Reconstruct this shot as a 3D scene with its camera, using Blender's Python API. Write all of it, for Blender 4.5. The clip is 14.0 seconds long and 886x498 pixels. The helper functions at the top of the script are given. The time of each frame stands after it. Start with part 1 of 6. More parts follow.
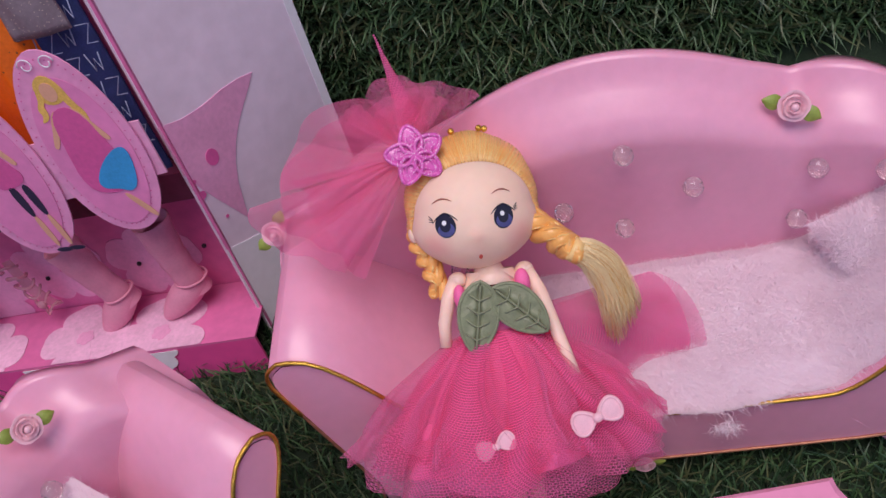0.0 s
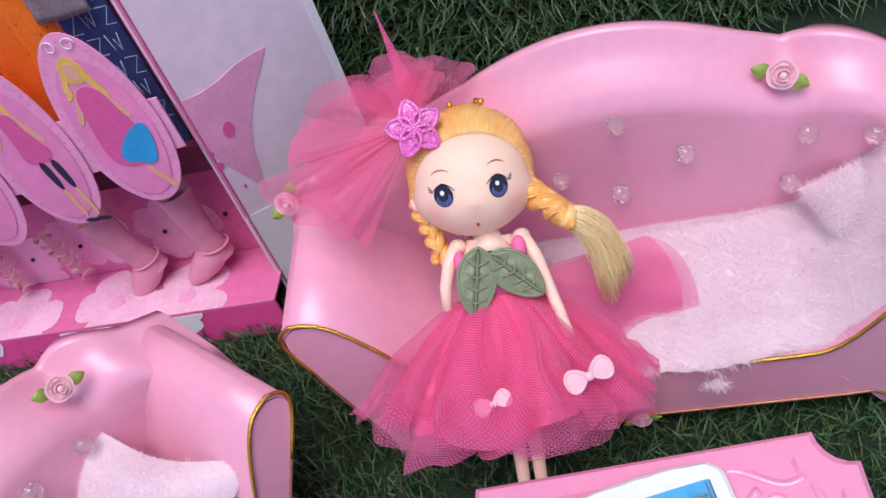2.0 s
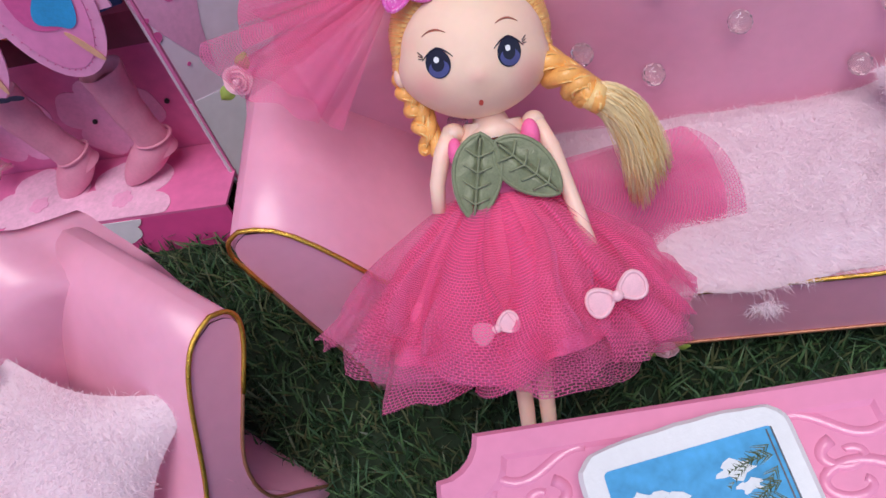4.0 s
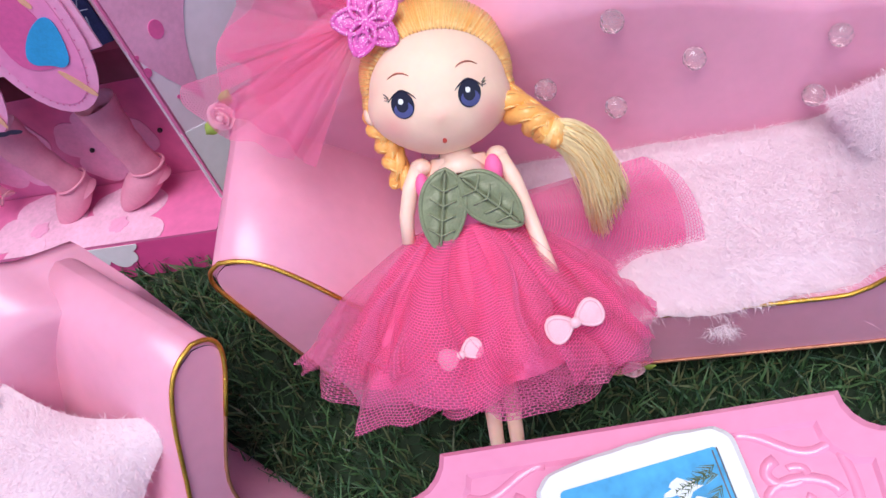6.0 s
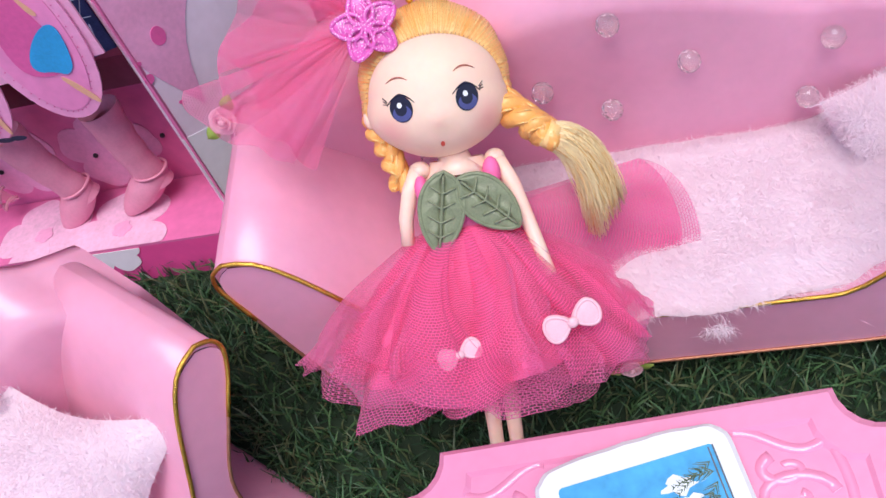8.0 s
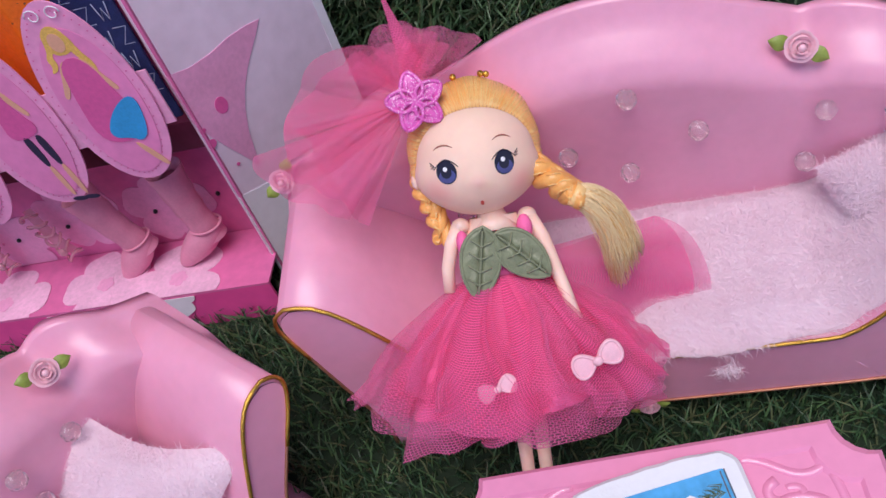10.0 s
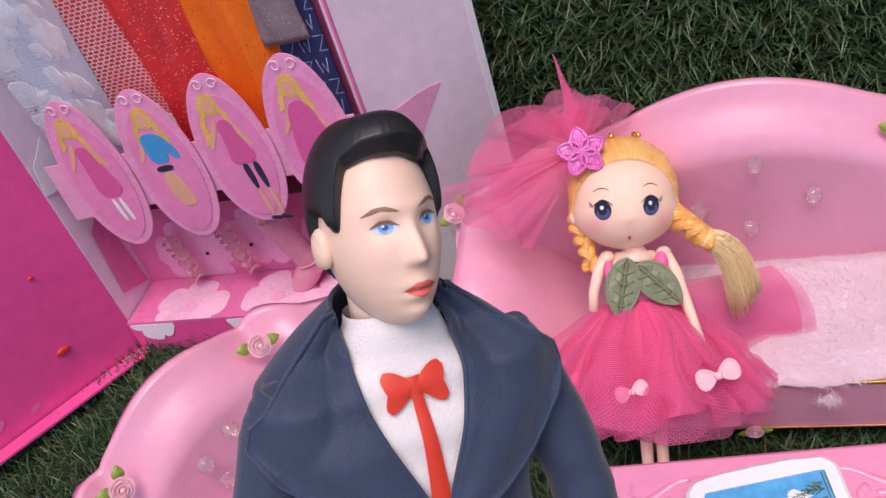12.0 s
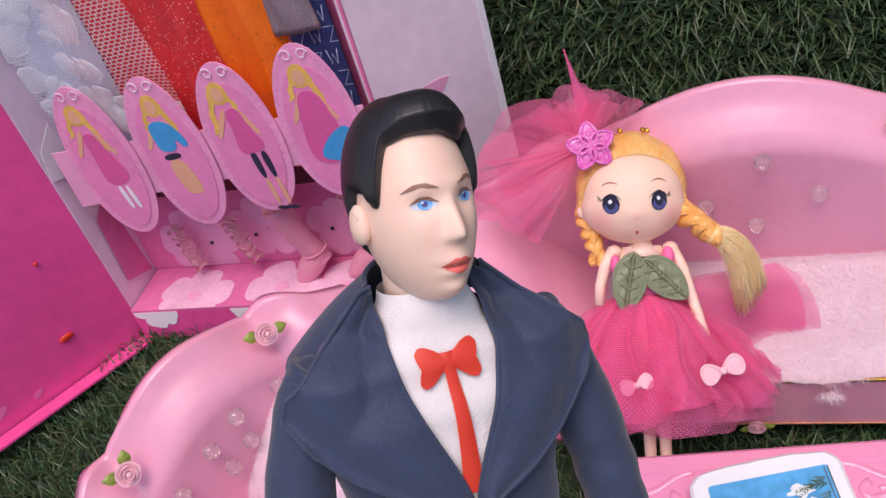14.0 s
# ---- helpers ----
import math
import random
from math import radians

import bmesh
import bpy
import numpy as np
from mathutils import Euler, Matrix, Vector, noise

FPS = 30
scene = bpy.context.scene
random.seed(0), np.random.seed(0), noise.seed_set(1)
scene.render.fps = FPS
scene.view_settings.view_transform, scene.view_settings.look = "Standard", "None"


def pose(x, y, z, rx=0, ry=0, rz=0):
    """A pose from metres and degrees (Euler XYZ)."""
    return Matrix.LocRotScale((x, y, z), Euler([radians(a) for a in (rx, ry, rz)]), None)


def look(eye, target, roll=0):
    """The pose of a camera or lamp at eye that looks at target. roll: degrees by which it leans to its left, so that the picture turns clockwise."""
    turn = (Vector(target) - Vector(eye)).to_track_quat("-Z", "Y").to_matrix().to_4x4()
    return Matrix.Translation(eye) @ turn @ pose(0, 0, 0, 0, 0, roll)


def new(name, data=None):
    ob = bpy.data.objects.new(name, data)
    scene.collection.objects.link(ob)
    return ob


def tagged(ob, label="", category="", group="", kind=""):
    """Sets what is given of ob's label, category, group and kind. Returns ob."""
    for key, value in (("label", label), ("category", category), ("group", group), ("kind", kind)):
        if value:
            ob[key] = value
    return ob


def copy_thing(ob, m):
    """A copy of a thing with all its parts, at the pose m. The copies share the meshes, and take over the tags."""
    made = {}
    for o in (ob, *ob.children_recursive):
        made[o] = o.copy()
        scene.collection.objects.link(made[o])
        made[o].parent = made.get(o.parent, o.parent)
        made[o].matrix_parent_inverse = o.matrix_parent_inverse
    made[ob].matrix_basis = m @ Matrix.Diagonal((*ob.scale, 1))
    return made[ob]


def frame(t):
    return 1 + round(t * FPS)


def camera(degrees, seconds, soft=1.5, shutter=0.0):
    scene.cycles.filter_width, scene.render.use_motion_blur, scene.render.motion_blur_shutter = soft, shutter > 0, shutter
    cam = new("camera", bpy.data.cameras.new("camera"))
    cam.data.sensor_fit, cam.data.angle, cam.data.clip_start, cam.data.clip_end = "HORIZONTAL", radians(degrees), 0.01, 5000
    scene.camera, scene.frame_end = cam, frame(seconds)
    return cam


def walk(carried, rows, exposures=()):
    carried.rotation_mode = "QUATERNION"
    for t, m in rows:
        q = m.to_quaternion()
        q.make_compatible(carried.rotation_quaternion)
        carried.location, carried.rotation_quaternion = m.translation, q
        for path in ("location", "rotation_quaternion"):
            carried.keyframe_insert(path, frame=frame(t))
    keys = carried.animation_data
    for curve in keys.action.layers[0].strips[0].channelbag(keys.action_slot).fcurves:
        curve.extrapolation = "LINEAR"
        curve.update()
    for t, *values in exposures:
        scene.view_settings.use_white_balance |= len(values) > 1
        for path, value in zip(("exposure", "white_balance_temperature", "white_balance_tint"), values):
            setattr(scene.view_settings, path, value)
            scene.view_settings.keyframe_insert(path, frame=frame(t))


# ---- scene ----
cam = camera(52.7, 14.0, soft=1.5)
PATH = [
    (0, (0.0500, -0.1524, 0.3797), (-0.0165, 0.0579, 0.1079), -22.58),
    (0.5, (0.0470, -0.1467, 0.3694), (-0.0202, 0.0520, 0.0893), -23.56),
    (1, (0.0520, -0.1495, 0.3741), (-0.0168, 0.0469, 0.0927), -24.20),
    (1.5, (0.0530, -0.1557, 0.3751), (-0.0226, 0.0407, 0.0955), -25.29),
    (2, (0.0680, -0.1594, 0.3917), (-0.0151, 0.0374, 0.1145), -27.40),
    (2.5, (0.0730, -0.1530, 0.3897), (-0.0140, 0.0419, 0.1123), -28.97),
    (3, (0.0600, -0.1454, 0.3676), (-0.0286, 0.0439, 0.0869), -29.27),
    (3.5, (0.0330, -0.1218, 0.3147), (-0.0430, 0.0461, 0.0172), -28.03),
    (4, (0.0420, -0.1294, 0.3307), (-0.0324, 0.0426, 0.0351), -26.95),
    (4.2, (0.0490, -0.1270, 0.3341), (-0.0259, 0.0449, 0.0386), -27.29),
    (6.5, (0.0610, -0.1306, 0.3447), (-0.0188, 0.0432, 0.0516), -28.58),
    (7, (0.0580, -0.1318, 0.3455), (-0.0204, 0.0432, 0.0527), -28.38),
    (9.3, (0.0700, -0.1319, 0.3526), (-0.0138, 0.0411, 0.0601), -29.88),
    (9.5, (0.0690, -0.1334, 0.3554), (-0.0127, 0.0446, 0.0652), -29.06),
    (10, (0.0610, -0.1534, 0.3795), (-0.0205, 0.0390, 0.0988), -27.26),
    (10.5, (0.0490, -0.1903, 0.4142), (-0.0663, 0.0052, 0.1477), -31.79),
    (11, (0.0400, -0.2179, 0.4290), (-0.0680, -0.0053, 0.1729), -26.03),
    (11.5, (0.0430, -0.2217, 0.4335), (-0.0622, -0.0045, 0.1800), -24.98),
    (12, (0.0420, -0.2204, 0.4317), (-0.0635, -0.0037, 0.1778), -24.44),
    (12.5, (0.0410, -0.2191, 0.4299), (-0.0665, -0.0041, 0.1755), -24.28),
    (13, (0.0400, -0.2181, 0.4300), (-0.0665, -0.0034, 0.1750), -23.69),
    (13.5, (0.0420, -0.2204, 0.4317), (-0.0635, -0.0049, 0.1768), -23.57),
    (14, (0.0370, -0.2246, 0.4330), (-0.0669, -0.0085, 0.1781), -23.26),
]
EXPOSURES = [(0.0, -0.38, 6800, 25), (0.3, -0.06, 6600, 18), (0.5, 0.06, 6500, 15), (1.5, 0.18, 6500, 14), (2.5, -0.01, 6500, 15), (3.0, 0.01, 6600, 16), (3.5, -0.42, 6900, 19),
             (4.0, -0.21, 6600, 16), (4.2, -0.14, 6500, 15), (6.3, 0.21, 6500, 14), (9.4, 0.24, 6500, 14), (9.7, 0.16, 6500, 16), (10.0, -0.16, 6500, 21), (10.5, -0.01, 7200, 24),
             (11.0, 0.00, 7300, 24), (12.0, 0.02, 7300, 24), (12.5, 0.00, 7300, 24), (14.0, 0.00, 7300, 24)]
walk(cam, [(t, look(eye, target, roll)) for t, eye, target, roll in PATH], EXPOSURES)

# ---- world, sun, exposure ----
world = bpy.data.worlds.new("sky")
scene.world = world
world.use_nodes = True
wn = world.node_tree
sky = wn.nodes.new("ShaderNodeTexSky")
sky.sky_type = "NISHITA"
sky.sun_disc = False
sky.sun_elevation, sky.sun_rotation = radians(70), radians(170)
wn.links.new(sky.outputs[0], wn.nodes["Background"].inputs[0])
wn.nodes["Background"].inputs[1].default_value = 0.15
sun = new("sun", bpy.data.lights.new("sun", "SUN"))
sun.data.energy, sun.data.angle, sun.data.color = 2.5, radians(40), (1.0, 0.96, 0.93)
sun.matrix_world = look((0.08, -0.22, 1.3), (0, 0, 0))


# ---- materials ----
def rgb(c):
    return (*c, 1.0)


def material(name, colour, rough=0.5, vary=0.12, scale=60.0, bump=0.0, bump_scale=400.0, metal=0.0, **extra):
    """A procedural surface: colour varied at two scales, fine relief."""
    m = bpy.data.materials.new(name)
    m.use_nodes = True
    t = m.node_tree
    b = t.nodes["Principled BSDF"]
    co = t.nodes.new("ShaderNodeTexCoord")
    n1, n2 = t.nodes.new("ShaderNodeTexNoise"), t.nodes.new("ShaderNodeTexNoise")
    n1.inputs["Scale"].default_value, n2.inputs["Scale"].default_value = scale, scale * 7.3
    n1.inputs["Detail"].default_value = n2.inputs["Detail"].default_value = 4
    add = t.nodes.new("ShaderNodeMath")
    add.operation = "ADD"
    ramp = t.nodes.new("ShaderNodeMapRange")
    ramp.inputs["From Min"].default_value, ramp.inputs["From Max"].default_value = 0.6, 1.4
    mix = t.nodes.new("ShaderNodeMix")
    mix.data_type = "RGBA"
    lo = [max(0.0, c * (1 - vary)) for c in colour]
    hi = [min(1.0, c * (1 + vary)) for c in colour]
    mix.inputs["A"].default_value, mix.inputs["B"].default_value = rgb(lo), rgb(hi)
    for n in (n1, n2):
        t.links.new(co.outputs["Object"], n.inputs["Vector"])
    t.links.new(n1.outputs["Fac"], add.inputs[0])
    t.links.new(n2.outputs["Fac"], add.inputs[1])
    t.links.new(add.outputs[0], ramp.inputs["Value"])
    t.links.new(ramp.outputs[0], mix.inputs["Factor"])
    t.links.new(mix.outputs["Result"], b.inputs["Base Color"])
    b.inputs["Roughness"].default_value, b.inputs["Metallic"].default_value = rough, metal
    if bump:
        n3, bm_ = t.nodes.new("ShaderNodeTexNoise"), t.nodes.new("ShaderNodeBump")
        n3.inputs["Scale"].default_value, n3.inputs["Detail"].default_value = bump_scale, 3
        bm_.inputs["Strength"].default_value, bm_.inputs["Distance"].default_value = bump, 0.0006
        t.links.new(co.outputs["Object"], n3.inputs["Vector"])
        t.links.new(n3.outputs["Fac"], bm_.inputs["Height"])
        t.links.new(bm_.outputs[0], b.inputs["Normal"])
    for key, value in extra.items():
        b.inputs[key.replace("_", " ")].default_value = value
    return m


def net_material(name, colour, solid, thread, cell, top=0.92):
    """Sheer woven net on the cloth's own weave: opaque threads round open cells."""
    m = material(name, colour, 0.75, 0.1, 90, Sheen_Weight=0.3)
    t = m.node_tree
    b = t.nodes["Principled BSDF"]
    co = t.nodes.new("ShaderNodeTexCoord")
    v = t.nodes.new("ShaderNodeTexBrick")
    v.inputs["Scale"].default_value = 1.0
    v.inputs["Brick Width"].default_value, v.inputs["Row Height"].default_value = cell * 1.15, cell * 0.9
    v.inputs["Mortar Size"].default_value, v.inputs["Mortar Smooth"].default_value = cell * thread, 0.6
    r = t.nodes.new("ShaderNodeMapRange")
    r.inputs["To Min"].default_value, r.inputs["To Max"].default_value = solid, top
    t.links.new(co.outputs["UV"], v.inputs["Vector"])
    t.links.new(v.outputs["Fac"], r.inputs["Value"])
    glow = t.nodes.new("ShaderNodeBsdfTranslucent")
    glow.inputs["Color"].default_value = rgb(colour)
    cloth, open_ = t.nodes.new("ShaderNodeMixShader"), t.nodes.new("ShaderNodeMixShader")
    cloth.inputs[0].default_value = 0.5
    t.links.new(b.outputs[0], cloth.inputs[1])
    t.links.new(glow.outputs[0], cloth.inputs[2])
    t.links.new(r.outputs[0], open_.inputs[0])
    t.links.new(t.nodes.new("ShaderNodeBsdfTransparent").outputs[0], open_.inputs[1])
    t.links.new(cloth.outputs[0], open_.inputs[2])
    t.links.new(open_.outputs[0], t.nodes["Material Output"].inputs["Surface"])
    return m


def glitter_material(name, colour, spark, rough=0.5, scale=900.0, amount=0.16):
    """Cloth with scattered metallic flecks."""
    m = material(name, colour, rough, 0.2, 80, 0.3, 900)
    t = m.node_tree
    b = t.nodes["Principled BSDF"]
    co = t.nodes.new("ShaderNodeTexCoord")
    v = t.nodes.new("ShaderNodeTexVoronoi")
    v.inputs["Scale"].default_value = scale
    r = t.nodes.new("ShaderNodeMath")
    r.operation = "LESS_THAN"
    r.inputs[1].default_value = amount
    mix = t.nodes.new("ShaderNodeMix")
    mix.data_type = "RGBA"
    old = b.inputs["Base Color"].links[0].from_socket
    t.links.new(co.outputs["Object"], v.inputs["Vector"])
    t.links.new(v.outputs["Distance"], r.inputs[0])
    t.links.new(r.outputs[0], mix.inputs["Factor"])
    t.links.new(old, mix.inputs["A"])
    mix.inputs["B"].default_value = rgb(spark)
    t.links.new(mix.outputs["Result"], b.inputs["Base Color"])
    return m


PLASTIC = material("pale_pink_plastic", (0.825, 0.36, 0.51), 0.36, 0.05, 25, 0.05, 700, Subsurface_Weight=0.08, Subsurface_Scale=0.004, Coat_Weight=0.6, Coat_Roughness=0.32)
GOLD = material("gold_cord", (0.75, 0.45, 0.08), 0.28, 0.25, 300, 0.8, 1500, 1.0)
COPPER = material("dull_gold_edge", (0.45, 0.2, 0.12), 0.4, 0.25, 300, 0.4, 1500, 0.6)


def fibre_material(name, colour, rough, sheen):
    """Soft fibre that passes part of the light."""
    m = material(name, colour, rough, 0.04, 60, Sheen_Weight=sheen)
    t = m.node_tree
    glow, mix = t.nodes.new("ShaderNodeBsdfTranslucent"), t.nodes.new("ShaderNodeMixShader")
    glow.inputs["Color"].default_value = rgb(colour)
    mix.inputs[0].default_value = 0.28
    t.links.new(t.nodes["Principled BSDF"].outputs[0], mix.inputs[1])
    t.links.new(glow.outputs[0], mix.inputs[2])
    t.links.new(mix.outputs[0], t.nodes["Material Output"].inputs["Surface"])
    return m


FUR = fibre_material("pale_pink_fur", (0.99, 0.84, 0.905), 0.9, 0.4)
HAIR_TAIL = material("pale_yellow_fibre", (1.0, 0.79, 0.47), 0.35, 0.06, 260)
OVAL_EDGE = material("bright_pink_card", (0.88, 0.35, 0.6), 0.3, 0.12, 40)
LACE_DENSE = net_material("dense_white_lace", (0.88, 0.9, 0.96), 0.4, 0.2, 0.0011)
BEAD = material("clear_pink_bead", (1.0, 0.9, 0.92), 0.02, 0.01, 50, Transmission_Weight=0.9, IOR=1.52)
SATIN = material("pink_satin", (0.9, 0.52, 0.6), 0.35, 0.1, 300, 0.2, 1800, Sheen_Weight=0.4)
SATIN_GREEN = material("green_satin", (0.26, 0.34, 0.06), 0.4, 0.25, 300, 0.2, 1800)
TABLE = material("rose_pink_plastic", (0.86, 0.31, 0.5), 0.2, 0.05, 30, 0.22, 220, Coat_Weight=0.4)
TURF = material("turf_backing", (0.012, 0.03, 0.012), 0.9, 0.4, 90, 0.4, 700)
MAGENTA = material("magenta_card", (0.84, 0.09, 0.34), 0.35, 0.12, 14, 0.05, 300)
CARD_PINK = material("pink_card", (0.74, 0.17, 0.39), 0.4, 0.15, 22)
CARD_PALE = material("pale_printed_card", (0.85, 0.7, 0.82), 0.4, 0.1, 14)
CARD_WHITE = material("white_card", (0.86, 0.83, 0.89), 0.45, 0.05, 30)
# dark pink that stands in for the shade behind the picture cards
GAP_SHADE = material("gap_shade_pink", (0.16, 0.02, 0.06), 0.5, 0.2, 30)
PETAL = material("petal_print", (0.84, 0.38, 0.6), 0.4, 0.12, 60)
CARD_OVAL = material("pink_oval_print", (0.86, 0.27, 0.54), 0.3, 0.1, 30)
ROSE_PRINT = material("rose_print", (0.75, 0.12, 0.36), 0.4, 0.12, 60)
SKIN = material("doll_vinyl", (0.95, 0.66, 0.54), 0.42, 0.04, 50, Subsurface_Weight=0.15, Subsurface_Scale=0.004)
SKIN_PALE = material("pale_doll_vinyl", (0.92, 0.635, 0.51), 0.45, 0.03, 50, Subsurface_Weight=0.12, Subsurface_Scale=0.004)
def blush_material():
    """Doll vinyl with rosy cheeks sprayed on."""
    m = material("blushed_vinyl", (0.96, 0.665, 0.52), 0.58, 0.03, 50, Subsurface_Weight=0.15, Subsurface_Scale=0.004)
    t = m.node_tree
    b = t.nodes["Principled BSDF"]
    co = t.nodes.new("ShaderNodeTexCoord")
    last = b.inputs["Base Color"].links[0].from_socket
    for at in ((-0.0165, -0.0145, -0.0115), (0.0155, -0.0145, -0.011), (-0.0005, -0.021, -0.0095)):
        d = t.nodes.new("ShaderNodeVectorMath")
        d.operation = "DISTANCE"
        d.inputs[1].default_value = at
        r = t.nodes.new("ShaderNodeMapRange")
        r.interpolation_type = "SMOOTHSTEP"
        wide = 0.009 if abs(at[0]) > 0.005 else 0.0045
        r.inputs["From Min"].default_value, r.inputs["From Max"].default_value = 0.0, wide
        r.inputs["To Min"].default_value, r.inputs["To Max"].default_value = 0.55 if wide > 0.005 else 0.22, 0.0
        mix = t.nodes.new("ShaderNodeMix")
        mix.data_type = "RGBA"
        t.links.new(co.outputs["Object"], d.inputs[0])
        t.links.new(d.outputs["Value"], r.inputs["Value"])
        t.links.new(r.outputs[0], mix.inputs["Factor"])
        t.links.new(last, mix.inputs["A"])
        mix.inputs["B"].default_value = rgb((0.92, 0.36, 0.34))
        last = mix.outputs["Result"]
    t.links.new(last, b.inputs["Base Color"])
    return m


FACE = blush_material()
HAIR = material("blonde_fibre", (0.95, 0.44, 0.12), 0.3, 0.16, 260, 0.3, 900, Anisotropic=0.5)
HAIR_PALE = material("pale_blonde_fibre", (1.0, 0.62, 0.25), 0.26, 0.12, 260, 0.5, 900)
BLACK_HAIR = material("black_moulded_hair", (0.02, 0.02, 0.024), 0.4, 0.3, 120, 0.1, 500)
EYE_DARK = material("eye_navy", (0.016, 0.014, 0.034), 0.25, 0.1, 100)
EYE_BLUE = material("eye_blue", (0.075, 0.08, 0.25), 0.25, 0.1, 100)
EYE_PALE = material("eye_light_blue", (0.12, 0.4, 0.78), 0.3, 0.1, 100)
WHITE = material("white_paint", (0.85, 0.86, 0.9), 0.4, 0.03, 100)
BROW = material("brow_paint", (0.42, 0.12, 0.08), 0.5, 0.1, 100)
BROW_SOFT = material("soft_brow_paint", (0.3, 0.15, 0.1), 0.5, 0.1, 100)
EYE_WASH = material("pale_eye_wash", (0.62, 0.68, 0.78), 0.4, 0.08, 200)
LIPS_PALE = material("coral_lip_paint", (0.82, 0.16, 0.13), 0.4, 0.08, 100)
LIPS = material("lip_paint", (0.7, 0.09, 0.06), 0.35, 0.1, 100)
TULLE = net_material("pink_tulle", (1.0, 0.2, 0.47), 0.36, 0.15, 0.0011, 0.85)
TULLE_FINE = net_material("fine_pink_tulle", (1.0, 0.24, 0.5), 0.24, 0.15, 0.001, 0.75)
VEIL = net_material("sheer_pink_veil", (1.0, 0.2, 0.44), 0.26, 0.16, 0.001, 0.72)
BODICE = material("coral_cloth", (1.0, 0.16, 0.4), 0.7, 0.12, 200, 0.3, 1200)
LEAF = material("olive_satin_leaf", (0.2, 0.23, 0.13), 0.38, 0.25, 260, 0.4, 900, Sheen_Weight=0.3)
GLITTER_PINK = glitter_material("pink_glitter", (0.74, 0.12, 0.46), (1.0, 0.7, 0.92), 0.2, 1500, 0.26)
NAVY = material("navy_cloth", (0.024, 0.042, 0.092), 0.65, 0.2, 200, 0.35, 1600, Sheen_Weight=0.25)
SHIRT = material("white_cloth", (0.78, 0.75, 0.76), 0.75, 0.06, 250, 0.35, 1600)
RED = material("red_paint", (0.72, 0.045, 0.02), 0.45, 0.08, 200)
RED_GLITTER = glitter_material("red_glitter_cloth", (0.66, 0.03, 0.035), (1.0, 0.75, 0.65), 0.5, 600, 0.17)
ORANGE = glitter_material("orange_satin", (0.96, 0.165, 0.01), (0.16, 0.06, 0.03), 0.35, 230, 0.11)
GREY_GLITTER = glitter_material("grey_glitter_net", (0.22, 0.17, 0.2), (0.8, 0.65, 0.5), 0.6, 700, 0.13)
DENIM = material("navy_printed_cloth", (0.03, 0.055, 0.2), 0.7, 0.3, 200, 0.3, 1500)
DENIM_LINE = material("pale_blue_print", (0.35, 0.42, 0.62), 0.7, 0.2, 300)
LACE = net_material("white_lace", (0.84, 0.86, 0.93), 0.03, 0.16, 0.0024)
LACE_LINING = material("pale_blue_lining", (0.62, 0.71, 0.85), 0.7, 0.15, 120, 0.3, 900)
BLOSSOM = material("pale_pink_blossom_print", (0.84, 0.48, 0.66), 0.35, 0.2, 60)
LACE_CLOTH = material("white_lace_cloth", (0.72, 0.78, 0.86), 0.7, 0.1, 200, 0.4, 900)
BOOT = material("soft_pink_vinyl", (0.76, 0.29, 0.42), 0.45, 0.08, 90, 0.15, 500)
CLEAR_PINK = material("clear_pink_plastic", (0.95, 0.5, 0.58), 0.15, 0.1, 90, Transmission_Weight=0.55)
DOT_BLACK = material("black_tie", (0.01, 0.01, 0.012), 0.4, 0.1, 90)
BLUE_PRINT = material("blue_print", (0.03, 0.35, 0.72), 0.4, 0.15, 120)
FACE_PRINT = material("skin_print", (0.8, 0.42, 0.28), 0.45, 0.08, 120)
HAIR_PRINT = material("yellow_print", (0.8, 0.5, 0.12), 0.45, 0.25, 160)
BLACK_PRINT = material("black_print", (0.03, 0.025, 0.06), 0.45, 0.2, 120)
FRAME_WHITE = material("white_glossy_frame", (0.82, 0.85, 0.88), 0.25, 0.04, 60, 0.15, 900)
SKY_PRINT = material("sky_print", (0.08, 0.4, 0.74), 0.12, 0.25, 40, Coat_Weight=0.5)
CLOUD_PRINT = material("cloud_print", (0.8, 0.86, 0.9), 0.15, 0.08, 90, Coat_Weight=0.5)
PALM_PRINT = material("palm_print", (0.08, 0.13, 0.06), 0.15, 0.5, 200, Coat_Weight=0.5)
GREY_PRINT = material("grey_line_print", (0.12, 0.13, 0.14), 0.2, 0.2, 100)


